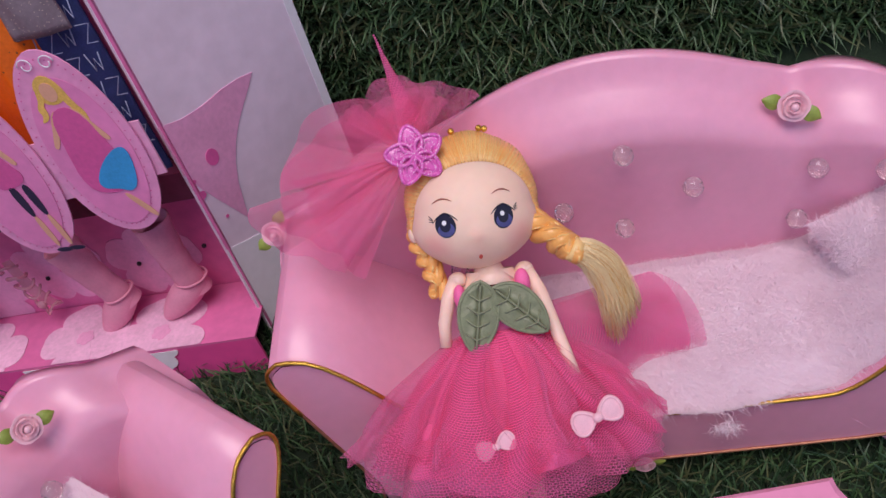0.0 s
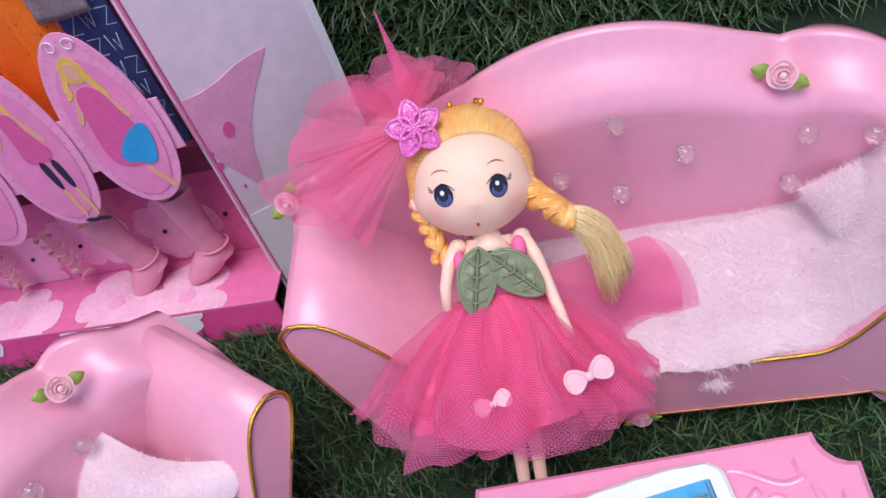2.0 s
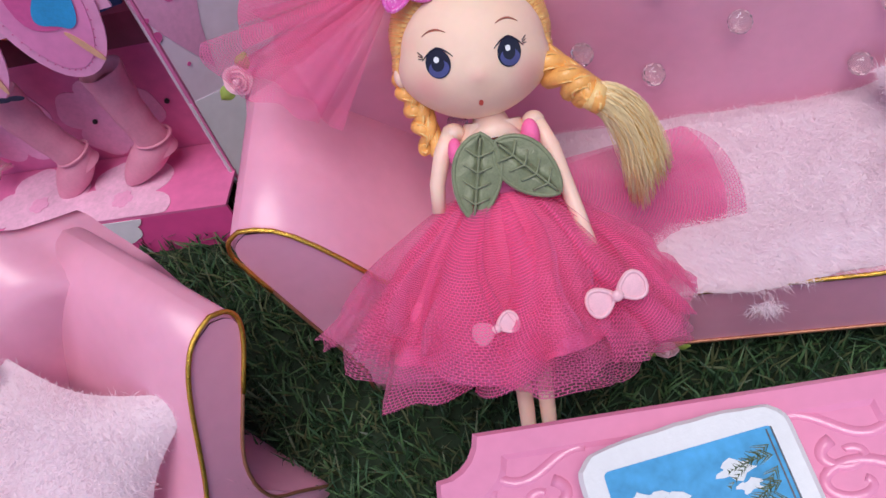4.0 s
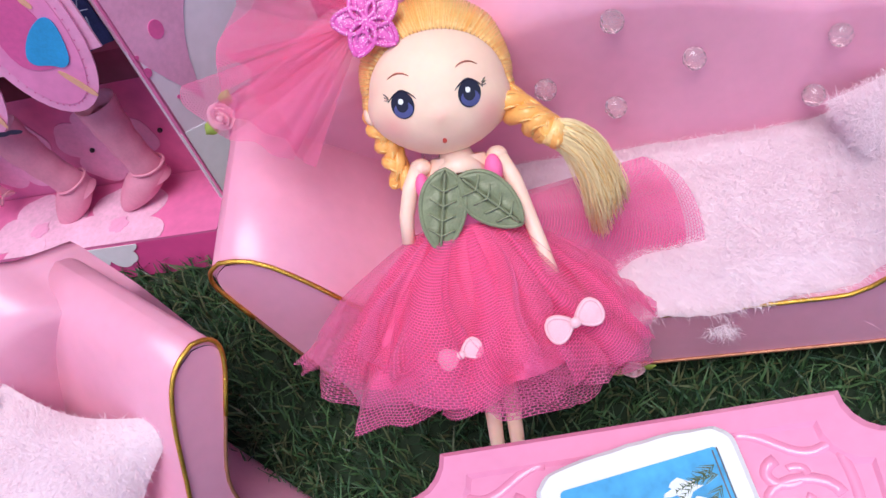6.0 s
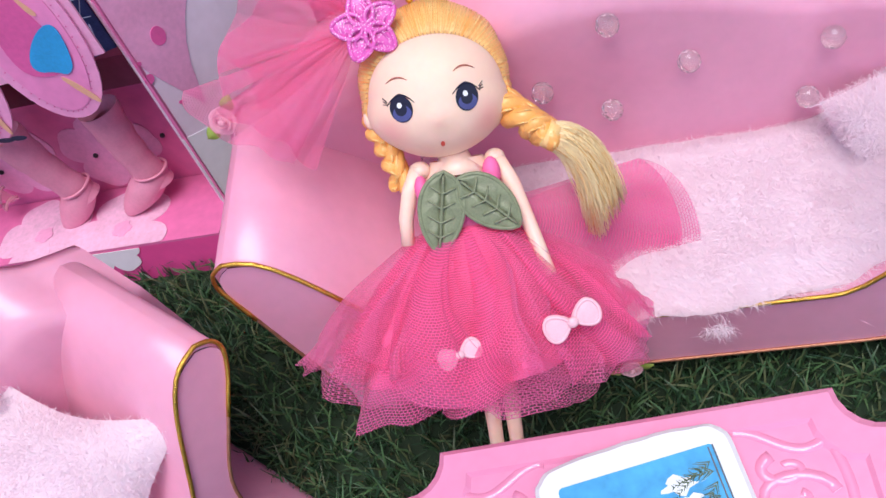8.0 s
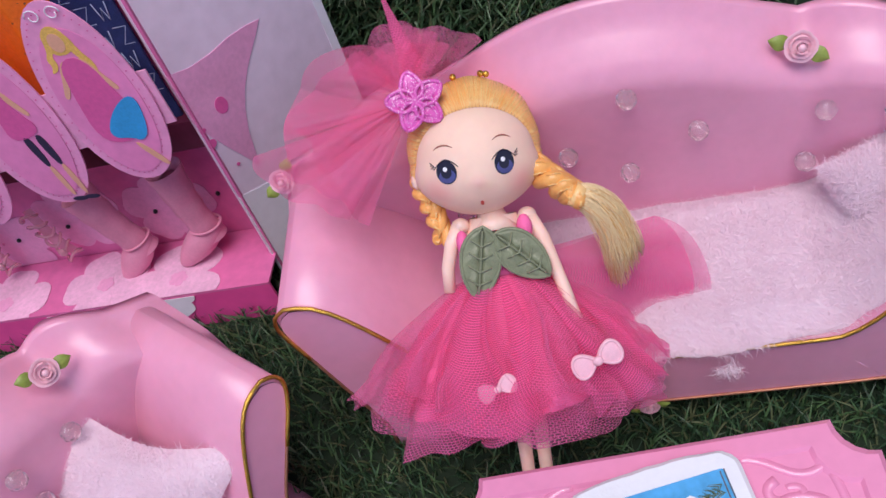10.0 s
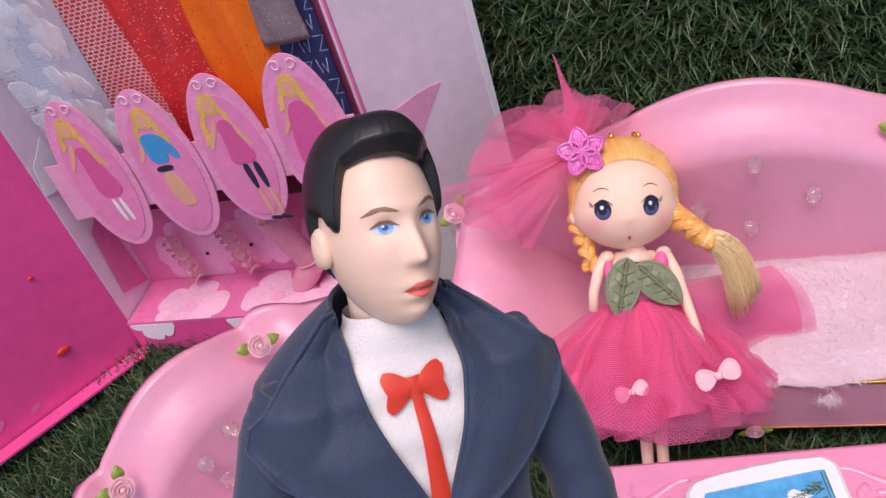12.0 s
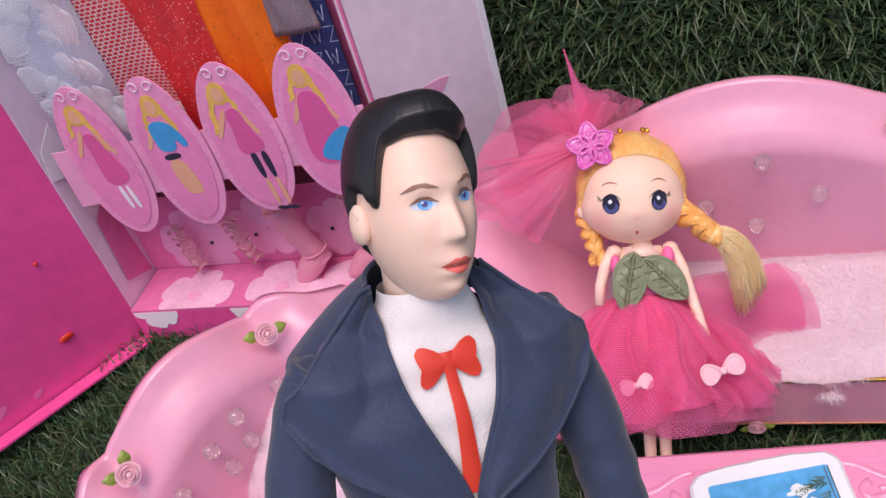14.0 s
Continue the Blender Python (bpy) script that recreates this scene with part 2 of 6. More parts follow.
# ---- mesh helpers ----
class Shape:
    """Collects pieces with their materials into one mesh."""

    def __init__(self):
        self.bm, self.mats = bmesh.new(), []

    def slot(self, mat):
        if mat not in self.mats:
            self.mats.append(mat)
        return self.mats.index(mat)

    def grid(self, fn, nu, nv, mat, close_u=False, m=None, flat=False, weave=None):
        """A sheet of fn(u, v), u and v from 0 to 1. weave: its cloth size in metres, for woven patterns."""
        k = self.slot(mat)
        lay = self.bm.loops.layers.uv.verify() if weave else None
        rows = []
        for j in range(nv + 1):
            row = []
            for i in range(nu if close_u else nu + 1):
                p = Vector(fn(i / nu, j / nv))
                row.append(self.bm.verts.new(m @ p if m else p))
            rows.append(row)
        n = len(rows[0])
        for j in range(nv):
            for i in range(n if close_u else n - 1):
                f = self.bm.faces.new((rows[j][i], rows[j][(i + 1) % n], rows[j + 1][(i + 1) % n], rows[j + 1][i]))
                f.material_index, f.smooth = k, not flat
                if weave:
                    for lp, (a, b) in zip(f.loops, ((i, j), (i + 1, j), (i + 1, j + 1), (i, j + 1))):
                        lp[lay].uv = (a / nu * weave[0], b / nv * weave[1])
        return rows

    def ball(self, c, r, mat, seg=24, rings=14, m=None, bend=None):
        """An ellipsoid; bend reshapes its points."""
        def fn(u, v):
            a, b = 2 * math.pi * u, math.pi * (v * 0.998 + 0.001)
            p = Vector((r[0] * math.sin(b) * math.cos(a), r[1] * math.sin(b) * math.sin(a), r[2] * math.cos(b)))
            p = bend(p) if bend else p
            return p + Vector(c)
        self.grid(fn, seg, rings, mat, True, m)

    def tube(self, pts, rad, mat, seg=8, m=None, flat=1.0, caps=True):
        """A round bar along pts; rad is a number or a function of 0 to 1."""
        k = self.slot(mat)
        pts = [Vector(p) for p in pts]
        rings, side = [], None
        for i, p in enumerate(pts):
            d = (pts[min(i + 1, len(pts) - 1)] - pts[max(i - 1, 0)]).normalized()
            if side is None:
                side = d.orthogonal().normalized()
            side = (side - d * side.dot(d)).normalized()
            other = d.cross(side)
            r = rad(i / max(1, len(pts) - 1)) if callable(rad) else rad
            ring = []
            for j in range(seg):
                a = 2 * math.pi * j / seg
                q = p + side * (r * math.cos(a)) + other * (r * flat * math.sin(a))
                ring.append(self.bm.verts.new(m @ q if m else q))
            rings.append(ring)
        for a, b in zip(rings, rings[1:]):
            for j in range(seg):
                f = self.bm.faces.new((a[j], a[(j + 1) % seg], b[(j + 1) % seg], b[j]))
                f.material_index, f.smooth = k, True
        if caps:
            for ring in (rings[0][::-1], rings[-1]):
                self.bm.faces.new(ring).material_index = k

    def slab(self, outline, depth, mat, m=None, bevel=0.0):
        """A flat outline in x and z, given depth along y (towards +y)."""
        k = self.slot(mat)
        cx = sum(p[0] for p in outline) / len(outline)
        cz = sum(p[1] for p in outline) / len(outline)
        def put(f, y):
            out = []
            for x, z in outline:
                d = math.hypot(x - cx, z - cz) or 1
                q = Vector((x - (x - cx) / d * f, y, z - (z - cz) / d * f))
                out.append(self.bm.verts.new(m @ q if m else q))
            return out
        rings = [put(bevel, 0), put(0, bevel), put(0, depth)] if bevel else [put(0, 0), put(0, depth)]
        n = len(outline)
        for a, b in zip(rings, rings[1:]):
            for j in range(n):
                self.bm.faces.new((a[j], a[(j + 1) % n], b[(j + 1) % n], b[j])).material_index = k
        self.bm.faces.new(rings[0][::-1]).material_index = k
        self.bm.faces.new(rings[-1]).material_index = k

    def box(self, lo, hi, mat, bevel=0.0, m=None):
        k = self.slot(mat)
        mid = [(a + b) / 2 for a, b in zip(lo, hi)]
        size = [b - a for a, b in zip(lo, hi)]
        tmp = bmesh.new()
        bmesh.ops.create_cube(tmp, size=1, matrix=Matrix.LocRotScale(mid, None, size))
        if bevel:
            bmesh.ops.bevel(tmp, geom=tmp.edges[:], offset=bevel, segments=2, affect="EDGES", profile=0.5)
        seen = {v: self.bm.verts.new(m @ v.co if m else v.co) for v in tmp.verts}
        for f in tmp.faces:
            self.bm.faces.new([seen[v] for v in f.verts]).material_index = k
        tmp.free()

    def make(self, name, parent=None, label="", fix=True):
        if fix:
            bmesh.ops.recalc_face_normals(self.bm, faces=self.bm.faces[:])
        me = bpy.data.meshes.new(name)
        self.bm.to_mesh(me)
        self.bm.free()
        for mat in self.mats:
            me.materials.append(mat)
        ob = new(name, me)
        if parent:
            ob.parent = parent
        if label:
            ob["label"] = label
        return ob


def thing(name, m, label, category, group="", kind=""):
    ob = new(name)
    ob.empty_display_size = 0.01
    ob.matrix_world = m
    return tagged(ob, label, category, group, kind)


def ellipse(cx, cz, rx, rz, n=28, turn=0.0):
    c, s = math.cos(turn), math.sin(turn)
    return [(cx + rx * math.cos(a) * c - rz * math.sin(a) * s, cz + rx * math.cos(a) * s + rz * math.sin(a) * c)
            for a in (2 * math.pi * i / n for i in range(n))]


def smooth(a, b, x):
    t = min(1.0, max(0.0, (x - a) / (b - a)))
    return t * t * (3 - 2 * t)


def wobble(x, y, z, s):
    return noise.noise(Vector((x * s, y * s, z * s)))


# ---- ground: one turf sheet that turns up behind the toys ----
WALL_Y = 0.235


def ground_sheet():
    s = Shape()
    prof = [(-4.0, 0.0), (-0.5, 0.0), (0.0, 0.0), (WALL_Y - 0.05, 0.0)]
    prof += [(WALL_Y - 0.05 + 0.05 * math.sin(a), 0.05 - 0.05 * math.cos(a)) for a in (0.25, 0.6, 0.95, 1.3, 1.55)]
    prof += [(WALL_Y + 0.03, 0.6), (WALL_Y + 0.05, 0.9)]
    s.grid(lambda u, v: (-4 + 8 * u, *prof[round(v * (len(prof) - 1))]), 40, len(prof) - 1, TURF)
    return tagged(s.make("ground"), "dark green artificial turf sheet turned up behind the toys", "turf", kind="structure")


ground_sheet()


def blades(name, n, place, length, width, mats, seed, label, lean=0.8, comb=None):
    """Many thin bent blades; place(rng, n) gives roots and the way they grow; comb: the way they lie."""
    rng = np.random.default_rng(seed)
    root, up = place(rng, n)
    side = rng.normal(size=(n, 3)) if comb is None else np.array(comb) + rng.normal(size=(n, 3)) * 0.4
    side -= up * (side * up).sum(1, keepdims=True)
    side /= np.linalg.norm(side, axis=1, keepdims=True)
    across = np.cross(up, side)
    ln = length * rng.uniform(0.55, 1.25, (n, 1))
    ld = lean * rng.uniform(0.1, 1.3, (n, 1))
    w = width * rng.uniform(0.7, 1.2, (n, 1))
    mid = root + up * ln * 0.55 + side * ln * ld * 0.3
    tip = root + up * ln * 0.85 + side * ln * ld * 0.95
    v = np.stack([root - across * w / 2, root + across * w / 2, mid + across * w / 2, mid - across * w / 2, tip], 1).reshape(-1, 3)
    k = np.arange(n)[:, None] * 5
    faces = np.concatenate([np.concatenate([k, k + 1, k + 2, k + 3], 1).reshape(-1)])
    tris = (k + np.array([[3, 2, 4]])).reshape(-1)
    me = bpy.data.meshes.new(name)
    me.vertices.add(len(v))
    me.vertices.foreach_set("co", v.reshape(-1))
    me.loops.add(len(faces) + len(tris))
    me.loops.foreach_set("vertex_index", np.concatenate([faces, tris]).astype(np.int32))
    me.polygons.add(2 * n)
    me.polygons.foreach_set("loop_start", np.concatenate([np.arange(n) * 4, 4 * n + np.arange(n) * 3]).astype(np.int32))
    pick = rng.integers(0, len(mats), n)
    me.polygons.foreach_set("material_index", np.concatenate([pick, pick]).astype(np.int32))
    me.update(calc_edges=True)
    for mat in mats:
        me.materials.append(mat)
    return new(name, me)


GRASS = [material("turf_blade_dark", (0.022, 0.06, 0.026), 0.42, 0.3, 90), material("turf_blade", (0.045, 0.105, 0.045), 0.38, 0.3, 90),
         material("turf_blade_light", (0.075, 0.155, 0.06), 0.38, 0.3, 90), material("turf_blade_olive", (0.1, 0.125, 0.055), 0.45, 0.3, 90)]


GRASS_PALE = material("turf_blade_pale", (0.11, 0.2, 0.095), 0.4, 0.25, 90)


def floor_roots(rng, n):
    p = np.stack([rng.uniform(-0.55, 0.35, n), rng.uniform(-0.14, WALL_Y - 0.03, n), np.zeros(n)], 1)
    up = np.tile([0.0, 0.0, 1.0], (n, 1)) + rng.normal(size=(n, 3)) * 0.2
    return p, up / np.linalg.norm(up, axis=1, keepdims=True)


def wall_roots(rng, n):
    z = rng.uniform(0.02, 0.32, n)
    p = np.stack([rng.uniform(-0.2, 0.34, n), WALL_Y - 0.003 + 0.05 * (z - 0.05), z], 1)
    up = np.tile([0.0, -0.8, 0.55], (n, 1)) + rng.normal(size=(n, 3)) * 0.25
    return p, up / np.linalg.norm(up, axis=1, keepdims=True)


tagged(blades("grass", 60000, floor_roots, 0.013, 0.0009, GRASS, 3, ""), "short dark green plastic turf blades on the ground", "grass", kind="stuff")
tagged(blades("turf_wall_grass", 60000, wall_roots, 0.017, 0.0012, GRASS[1:] + [GRASS_PALE], 4, ""), "dense green plastic turf blades standing up behind the sofa", "grass", kind="stuff")


# ---- sofa and armchair, of one set ----
def ribbon_rose(parent, m, size, seed, leaf_turns=(200, -20)):
    """A rolled satin bloom with ribbon leaves."""
    rnd = random.Random(seed)
    blooms = []
    for ring, (r, n) in enumerate(((1.0, 5), (0.68, 4), (0.38, 3))):
        for i in range(n):
            a0 = 2 * math.pi * i / n + ring * 0.6 + rnd.uniform(-0.2, 0.2)
            def petal(u, v, a0=a0, r=r, n=n, ring=ring):
                a = a0 + (u - 0.5) * 2 * math.pi / n * 1.5
                rr = size * r * (0.55 + 0.45 * v) * (1 - 0.12 * (2 * u - 1) ** 2)
                return (rr * math.cos(a), -size * (0.15 + 0.55 * v + 0.22 * ring * v) + size * 0.25 * (v ** 3), rr * math.sin(a))
            s = Shape()
            s.grid(petal, 6, 4, SATIN)
            blooms.append(s)
    s = Shape()
    s.ball((0, -size * 0.55, 0), (size * 0.3, size * 0.4, size * 0.3), SATIN, 10, 8)
    s.ball((0, -size * 0.15, 0), (size * 0.8, size * 0.3, size * 0.8), SATIN, 12, 8)
    bloom = s.make("ribbon_rose", parent, "pale pink satin ribbon rose")
    bloom.matrix_local = m
    for s in blooms:
        s.make("petal", bloom)
    for t in leaf_turns:
        l = Shape()
        a = radians(t)
        def blade(u, v, a=a):
            d = size * (0.6 + 1.3 * u)
            w = size * 0.5 * math.sin(math.pi * min(1, 0.12 + 0.86 * u)) * (v - 0.5) * 2
            y = -size * (0.2 + 0.25 * math.sin(u * 2.6)) + abs(v - 0.5) * size * 0.3
            return (d * math.cos(a) - w * math.sin(a), y, d * math.sin(a) + w * math.cos(a))
        l.grid(blade, 8, 4, SATIN_GREEN)
        l.make("leaf", bloom, "folded green ribbon leaf")
    return bloom


def settee(name, m, hw, arm, notch, crest, label, category, tuck=0.0):
    """A moulded toy seat: scroll arms, scalloped back, gold cord. hw: half width; arm: the arms' width factor; tuck: how far the arm fronts draw in below."""
    top = thing(name, m, label, category)

    def ax(a):
        return hw - (0.14 - a) * arm

    seat_half = ax(0.07)

    def profile(x):
        a = abs(x)
        z = 0.052 + 0.056 * smooth(ax(0.066), ax(0.128), a)
        return z

    side = [(ax(0.1335), 0.108), (ax(0.1385), 0.104), (ax(0.14), 0.098), (ax(0.138), 0.09), (ax(0.134), 0.078), (ax(0.128), 0.058),
            (ax(0.122), 0.036), (ax(0.1195), 0.018), (ax(0.1195), 0.0), (ax(0.102), 0.0), (ax(0.098), 0.012), (ax(0.09), 0.0195)]
    side = [(x - tuck * smooth(0.104, 0.05, z) * (1 - 0.75 * smooth(0.045, 0.0, z)), z) for x, z in side]
    fine = []
    for i in range(len(side) - 1):
        p0, p1, p2, p3 = (side[min(max(q, 0), len(side) - 1)] for q in (i - 1, i, i + 1, i + 2))
        for t in (0, 0.25, 0.5, 0.75):
            fine.append(tuple(max(0.0, 0.5 * (2 * b + (c - a) * t + (2 * a - 5 * b + 4 * c - d) * t * t + (3 * b - a - 3 * c + d) * t ** 3)) for a, b, c, d in zip(p0, p1, p2, p3)))
    side = fine + [side[-1]]
    n = 44
    tops = [(-ax(0.128) + 2 * ax(0.128) * i / n, None) for i in range(n + 1)]
    tops = [(x, profile(x)) for x, _ in tops]
    loop = tops + side + [(ax(0.09) * (1 - 2 * i / 10), 0.0195 - 0.002 * math.sin(math.pi * i / 10)) for i in range(1, 10)]
    loop += [(-x, z) for x, z in side[::-1]]

    def front(z):
        return 0.014 * (z / 0.1) ** 1.6

    s = Shape()
    k = s.slot(PLASTIC)
    rings = []
    for depth, inset in ((0.0, 0.0022), (0.0022, 0.0), (0.03, 0.0), (0.06, 0.0), (0.088, 0.0)):
        ring = []
        for x, z in loop:
            zz = z - inset if z > 0.03 else z
            ring.append(s.bm.verts.new((x - math.copysign(inset * 0.6, x), front(z) * (1 - depth / 0.1) + depth, zz)))
        rings.append(ring)
    for a, b in zip(rings, rings[1:]):
        for j in range(len(loop)):
            f = s.bm.faces.new((a[j], a[(j + 1) % len(loop)], b[(j + 1) % len(loop)], b[j]))
            f.material_index, f.smooth = k, True
    # front face in strips, from the upper line to the lower one
    def resample(pts, m_):
        steps = [0.0]
        for a, b in zip(pts, pts[1:]):
            steps.append(steps[-1] + math.hypot(b[0] - a[0], b[1] - a[1]))
        out = []
        for i in range(m_ + 1):
            want, j = steps[-1] * i / m_, 0
            while j < len(pts) - 2 and steps[j + 1] < want:
                j += 1
            t = (want - steps[j]) / max(1e-9, steps[j + 1] - steps[j])
            out.append((pts[j][0] + (pts[j + 1][0] - pts[j][0]) * t, pts[j][1] + (pts[j + 1][1] - pts[j][1]) * t))
        return out

    edge = [(v.co.x, v.co.z) for v in rings[0]]
    high = resample(edge[:n + 1], 260)
    low_ = resample([edge[0]] + edge[:n:-1] + [edge[n]], 260)
    rows = []
    for i in range(9):
        row = []
        for (x0, z0), (x1, z1) in zip(high, low_):
            x, z = x0 + (x1 - x0) * i / 8, z0 + (z1 - z0) * i / 8
            row.append(s.bm.verts.new((x, front(z), z)))
        rows.append(row)
    for a, b in zip(rows, rows[1:]):
        for j in range(260):
            if (a[j].co - b[j].co).length < 1e-6:
                continue
            corner = [a[j], b[j], b[j + 1], a[j + 1]] if (a[j + 1].co - b[j + 1].co).length > 1e-6 else [a[j], b[j], b[j + 1]]
            f = s.bm.faces.new(corner)
            f.material_index, f.smooth = k, True
    s.bm.faces.new(rings[-1][::-1]).material_index = k
    s.make("body", top)

    # scalloped back, with a flared rim
    def rim(x):
        a = abs(x)
        if a < notch:
            return 0.121 + (crest - 0.121) * math.cos(math.pi / 2 * a / notch) ** 0.9
        t = (a - notch) / (hw + 0.004 - notch)
        return 0.121 + 0.006 * math.sin(math.pi * min(1, t * 1.6)) - 0.02 * t * t

    def face(x, v):
        h = rim(x)
        z = 0.04 + (h - 0.04) * v
        y = 0.075 + 0.006 * v + 0.02 * smooth(0.8, 1.0, v) - 0.014 * smooth(notch, hw, abs(x))
        y += 0.004 * math.exp(-((abs(x) - notch) / 0.012) ** 2) * smooth(0.35, 1, v)
        return y, z

    s = Shape()
    w = hw + 0.004
    nu = 64
    vs = [0, 0.2, 0.4, 0.55, 0.68, 0.76, 0.82, 0.87, 0.92, 0.96, 1.0]

    def full(u, v):
        x = -w + 2 * w * u
        i = round(v * (2 * len(vs) + 1))
        if i < len(vs):
            y, z = face(x, vs[i])
            return (x, y, z)
        if i == len(vs):
            y, z = face(x, 1)
            return (x, y + 0.0012, z + 0.0012)
        j = 2 * len(vs) - i + 0
        if j == len(vs) - 1:
            y, z = face(x, 1)
            return (x, y + 0.0042, z + 0.0006)
        y, z = face(x, vs[max(0, j)])
        return (x, min(y + 0.014, 0.098 + 0.014 * vs[max(0, j)]), z * (1 if j > 0 else 0.3))
    s.grid(full, nu, 2 * len(vs) + 1, PLASTIC)
    s.make("backrest", top)

    # gold cord along the seat and arms, dull gold along the lower edge
    def line(pts, lift):
        return [(x, front(z) - lift * 0.6, z + lift * 0.3) for x, z in pts]

    s = Shape()
    s.tube(line([(-x, z) for x, z in side[16::-1]] + tops + side[:17], 0.001), 0.00085, GOLD, 8)
    s.make("gold_cord", top, "thin twisted gold cord")
    for sgn in (-1, 1):
        s = Shape()
        s.tube(line([(sgn * x, z) for x, z in side[12:33]], 0.0005), 0.0007, COPPER, 6)
        s.make("side_edging", top, "dull gold line down the arm front")
    s = Shape()
    low = [(-x, z) for x, z in side[36:]] + [(-ax(0.09) * (1 - 2 * i / 16), 0.0188) for i in range(1, 16)] + side[:35:-1]
    s.tube([(x, front(z) - 0.0004, z + 0.0008) for x, z in low], 0.0007, COPPER, 6)
    s.make("lower_edging", top, "thin dull gold line under the front")
    return top, face, rim


def bead(parent, x, y, z, r=0.0041):
    s = Shape()
    tmp = bmesh.new()
    bmesh.ops.create_icosphere(tmp, subdivisions=2, radius=r)
    k = s.slot(BEAD)
    seen = {v: s.bm.verts.new(v.co) for v in tmp.verts}
    for f in tmp.faces:
        s.bm.faces.new([seen[v] for v in f.verts]).material_index = k
    tmp.free()
    ob = s.make("bead", parent, "clear faceted pink bead")
    ob.location = (x, y - r * 0.75, z)
    return ob


SOFA_AT = pose(0.052, 0, 0)
sofa, sofa_face, sofa_rim = settee("sofa", SOFA_AT, 0.14, 1.0, 0.071, 0.149, "pale pink moulded toy sofa with scalloped back and gold cord", "sofa")


def on_back(face, x, z, rim):
    v = (z - 0.04) / (rim(x) - 0.04)
    return face(x, v)[0]


for bx, bz in ((0.005, 0.1235), (0.077, 0.097), (0.03, 0.1), (0.002, 0.082), (0.07, 0.071), (-0.021, 0.097), (0.1, 0.098), (-0.075, 0.099), (-0.07, 0.071)):
    bead(sofa, bx, on_back(sofa_face, bx, bz, sofa_rim), bz)
ribbon_rose(sofa, pose(0.069, 0.09, 0.121, -30, 0, 0), 0.0062, 1, (160, -35))
ribbon_rose(sofa, pose(-0.142, 0.082, 0.106, -30, 0, 0), 0.0058, 2, (215, 60))
ribbon_rose(sofa, pose(-0.0045, 0.0, 0.019, -10, 0, 0), 0.0045, 5, (200, 5))

CHAIR_AT = pose(-0.1192, -0.091, 0, 0, 0, 57)
chair, chair_face, chair_rim = settee("armchair", CHAIR_AT, 0.088, 0.92, 0.044, 0.142, "pale pink moulded toy armchair with scalloped back and gold cord", "armchair", 0.026)
for bx, bz in ((-0.012, 0.108), (0.006, 0.112), (-0.01, 0.09), (0.004, 0.094), (0.03, 0.105), (-0.034, 0.1)):
    bead(chair, bx, on_back(chair_face, bx, bz, chair_rim), bz)
ribbon_rose(chair, pose(0.0425, 0.089, 0.124, -30, 0, 0), 0.0058, 3, (150, -20))
ribbon_rose(chair, pose(-0.0425, 0.089, 0.124, -30, 0, 0), 0.0058, 4, (60, 150))


# ---- fur pieces ----
def fur_pad(name, m, fn, nu, nv, hairs, label, category, seed, length=0.0019, comb=None):
    """A soft pad over fn(u, v) with a pile of fine hairs; fn gives the upper skin."""
    top = thing(name, m, label, category)
    s = Shape()
    s.grid(fn, nu, nv, FUR)
    low = lambda u, v: (fn(u, v)[0], fn(u, v)[1], fn(u, v)[2] - 0.004 * math.sqrt(max(0.0, 16 * u * (1 - u) * v * (1 - v))) - 0.0008)
    s.grid(low, nu, nv, FUR)
    s.make("pad", top)

    def roots(rng, n):
        uv = rng.uniform(0, 1, (n, 2))
        p = np.array([fn(a, b) for a, b in uv])
        q = np.array([fn(min(1, a + 0.01), b) for a, b in uv]) - np.array([fn(max(0, a - 0.01), b) for a, b in uv])
        r = np.array([fn(a, min(1, b + 0.01)) for a, b in uv]) - np.array([fn(a, max(0, b - 0.01)) for a, b in uv])
        up = np.cross(q, r)
        up /= np.linalg.norm(up, axis=1, keepdims=True) + 1e-9
        up[up[:, 2] < 0] *= -1
        up = up + rng.normal(size=(n, 3)) * 0.35
        return p, up / np.linalg.norm(up, axis=1, keepdims=True)
    pile = blades("fur", hairs, roots, length, 0.00016, [FUR], seed, "", 1.5, comb)
    pile.parent = top
    tagged(pile, kind="stuff")
    return top


def seat_skin(u, v):
    x = -0.078 + 0.183 * u
    front = 0.0028 + 0.009 * smooth(0.55, 1.0, u)
    y = front + (0.076 - front) * v
    edge = min(u, 1 - u, v * 0.6, 1 - v) * 8
    rise = smooth(0.066, 0.128, x) * 0.056
    z = 0.0535 + rise + 0.0045 * smooth(0, 1, edge) + 0.0012 * wobble(x, y, 0, 60)
    y += (0.0016 * wobble(x, 1, v, 160) + 0.0022 * wobble(x, 5, 0, 50)) * (1 - v)
    x += 0.004 * wobble(y, 3, 0, 60) * u
    return (x, y, z)


fur_pad("seat_cover", SOFA_AT, seat_skin, 50, 24, 52000, "pale pink fluffy fur cover on the sofa seat", "cushion", 5, 0.003, (0.6, -0.6, 0.0))


def cushion_skin(u, v, dip=0.14):
    a, b = 2 * u - 1, 2 * v - 1
    pinch = 1 - dip * (1 - a * a) * abs(b) - 0.9 * dip * (1 - b * b) * abs(a) - 0.1 * a * a * b * b
    return (0.026 * a * pinch, 0.022 * b * pinch, 0.007 * (1 - a ** 4) * (1 - b ** 4))


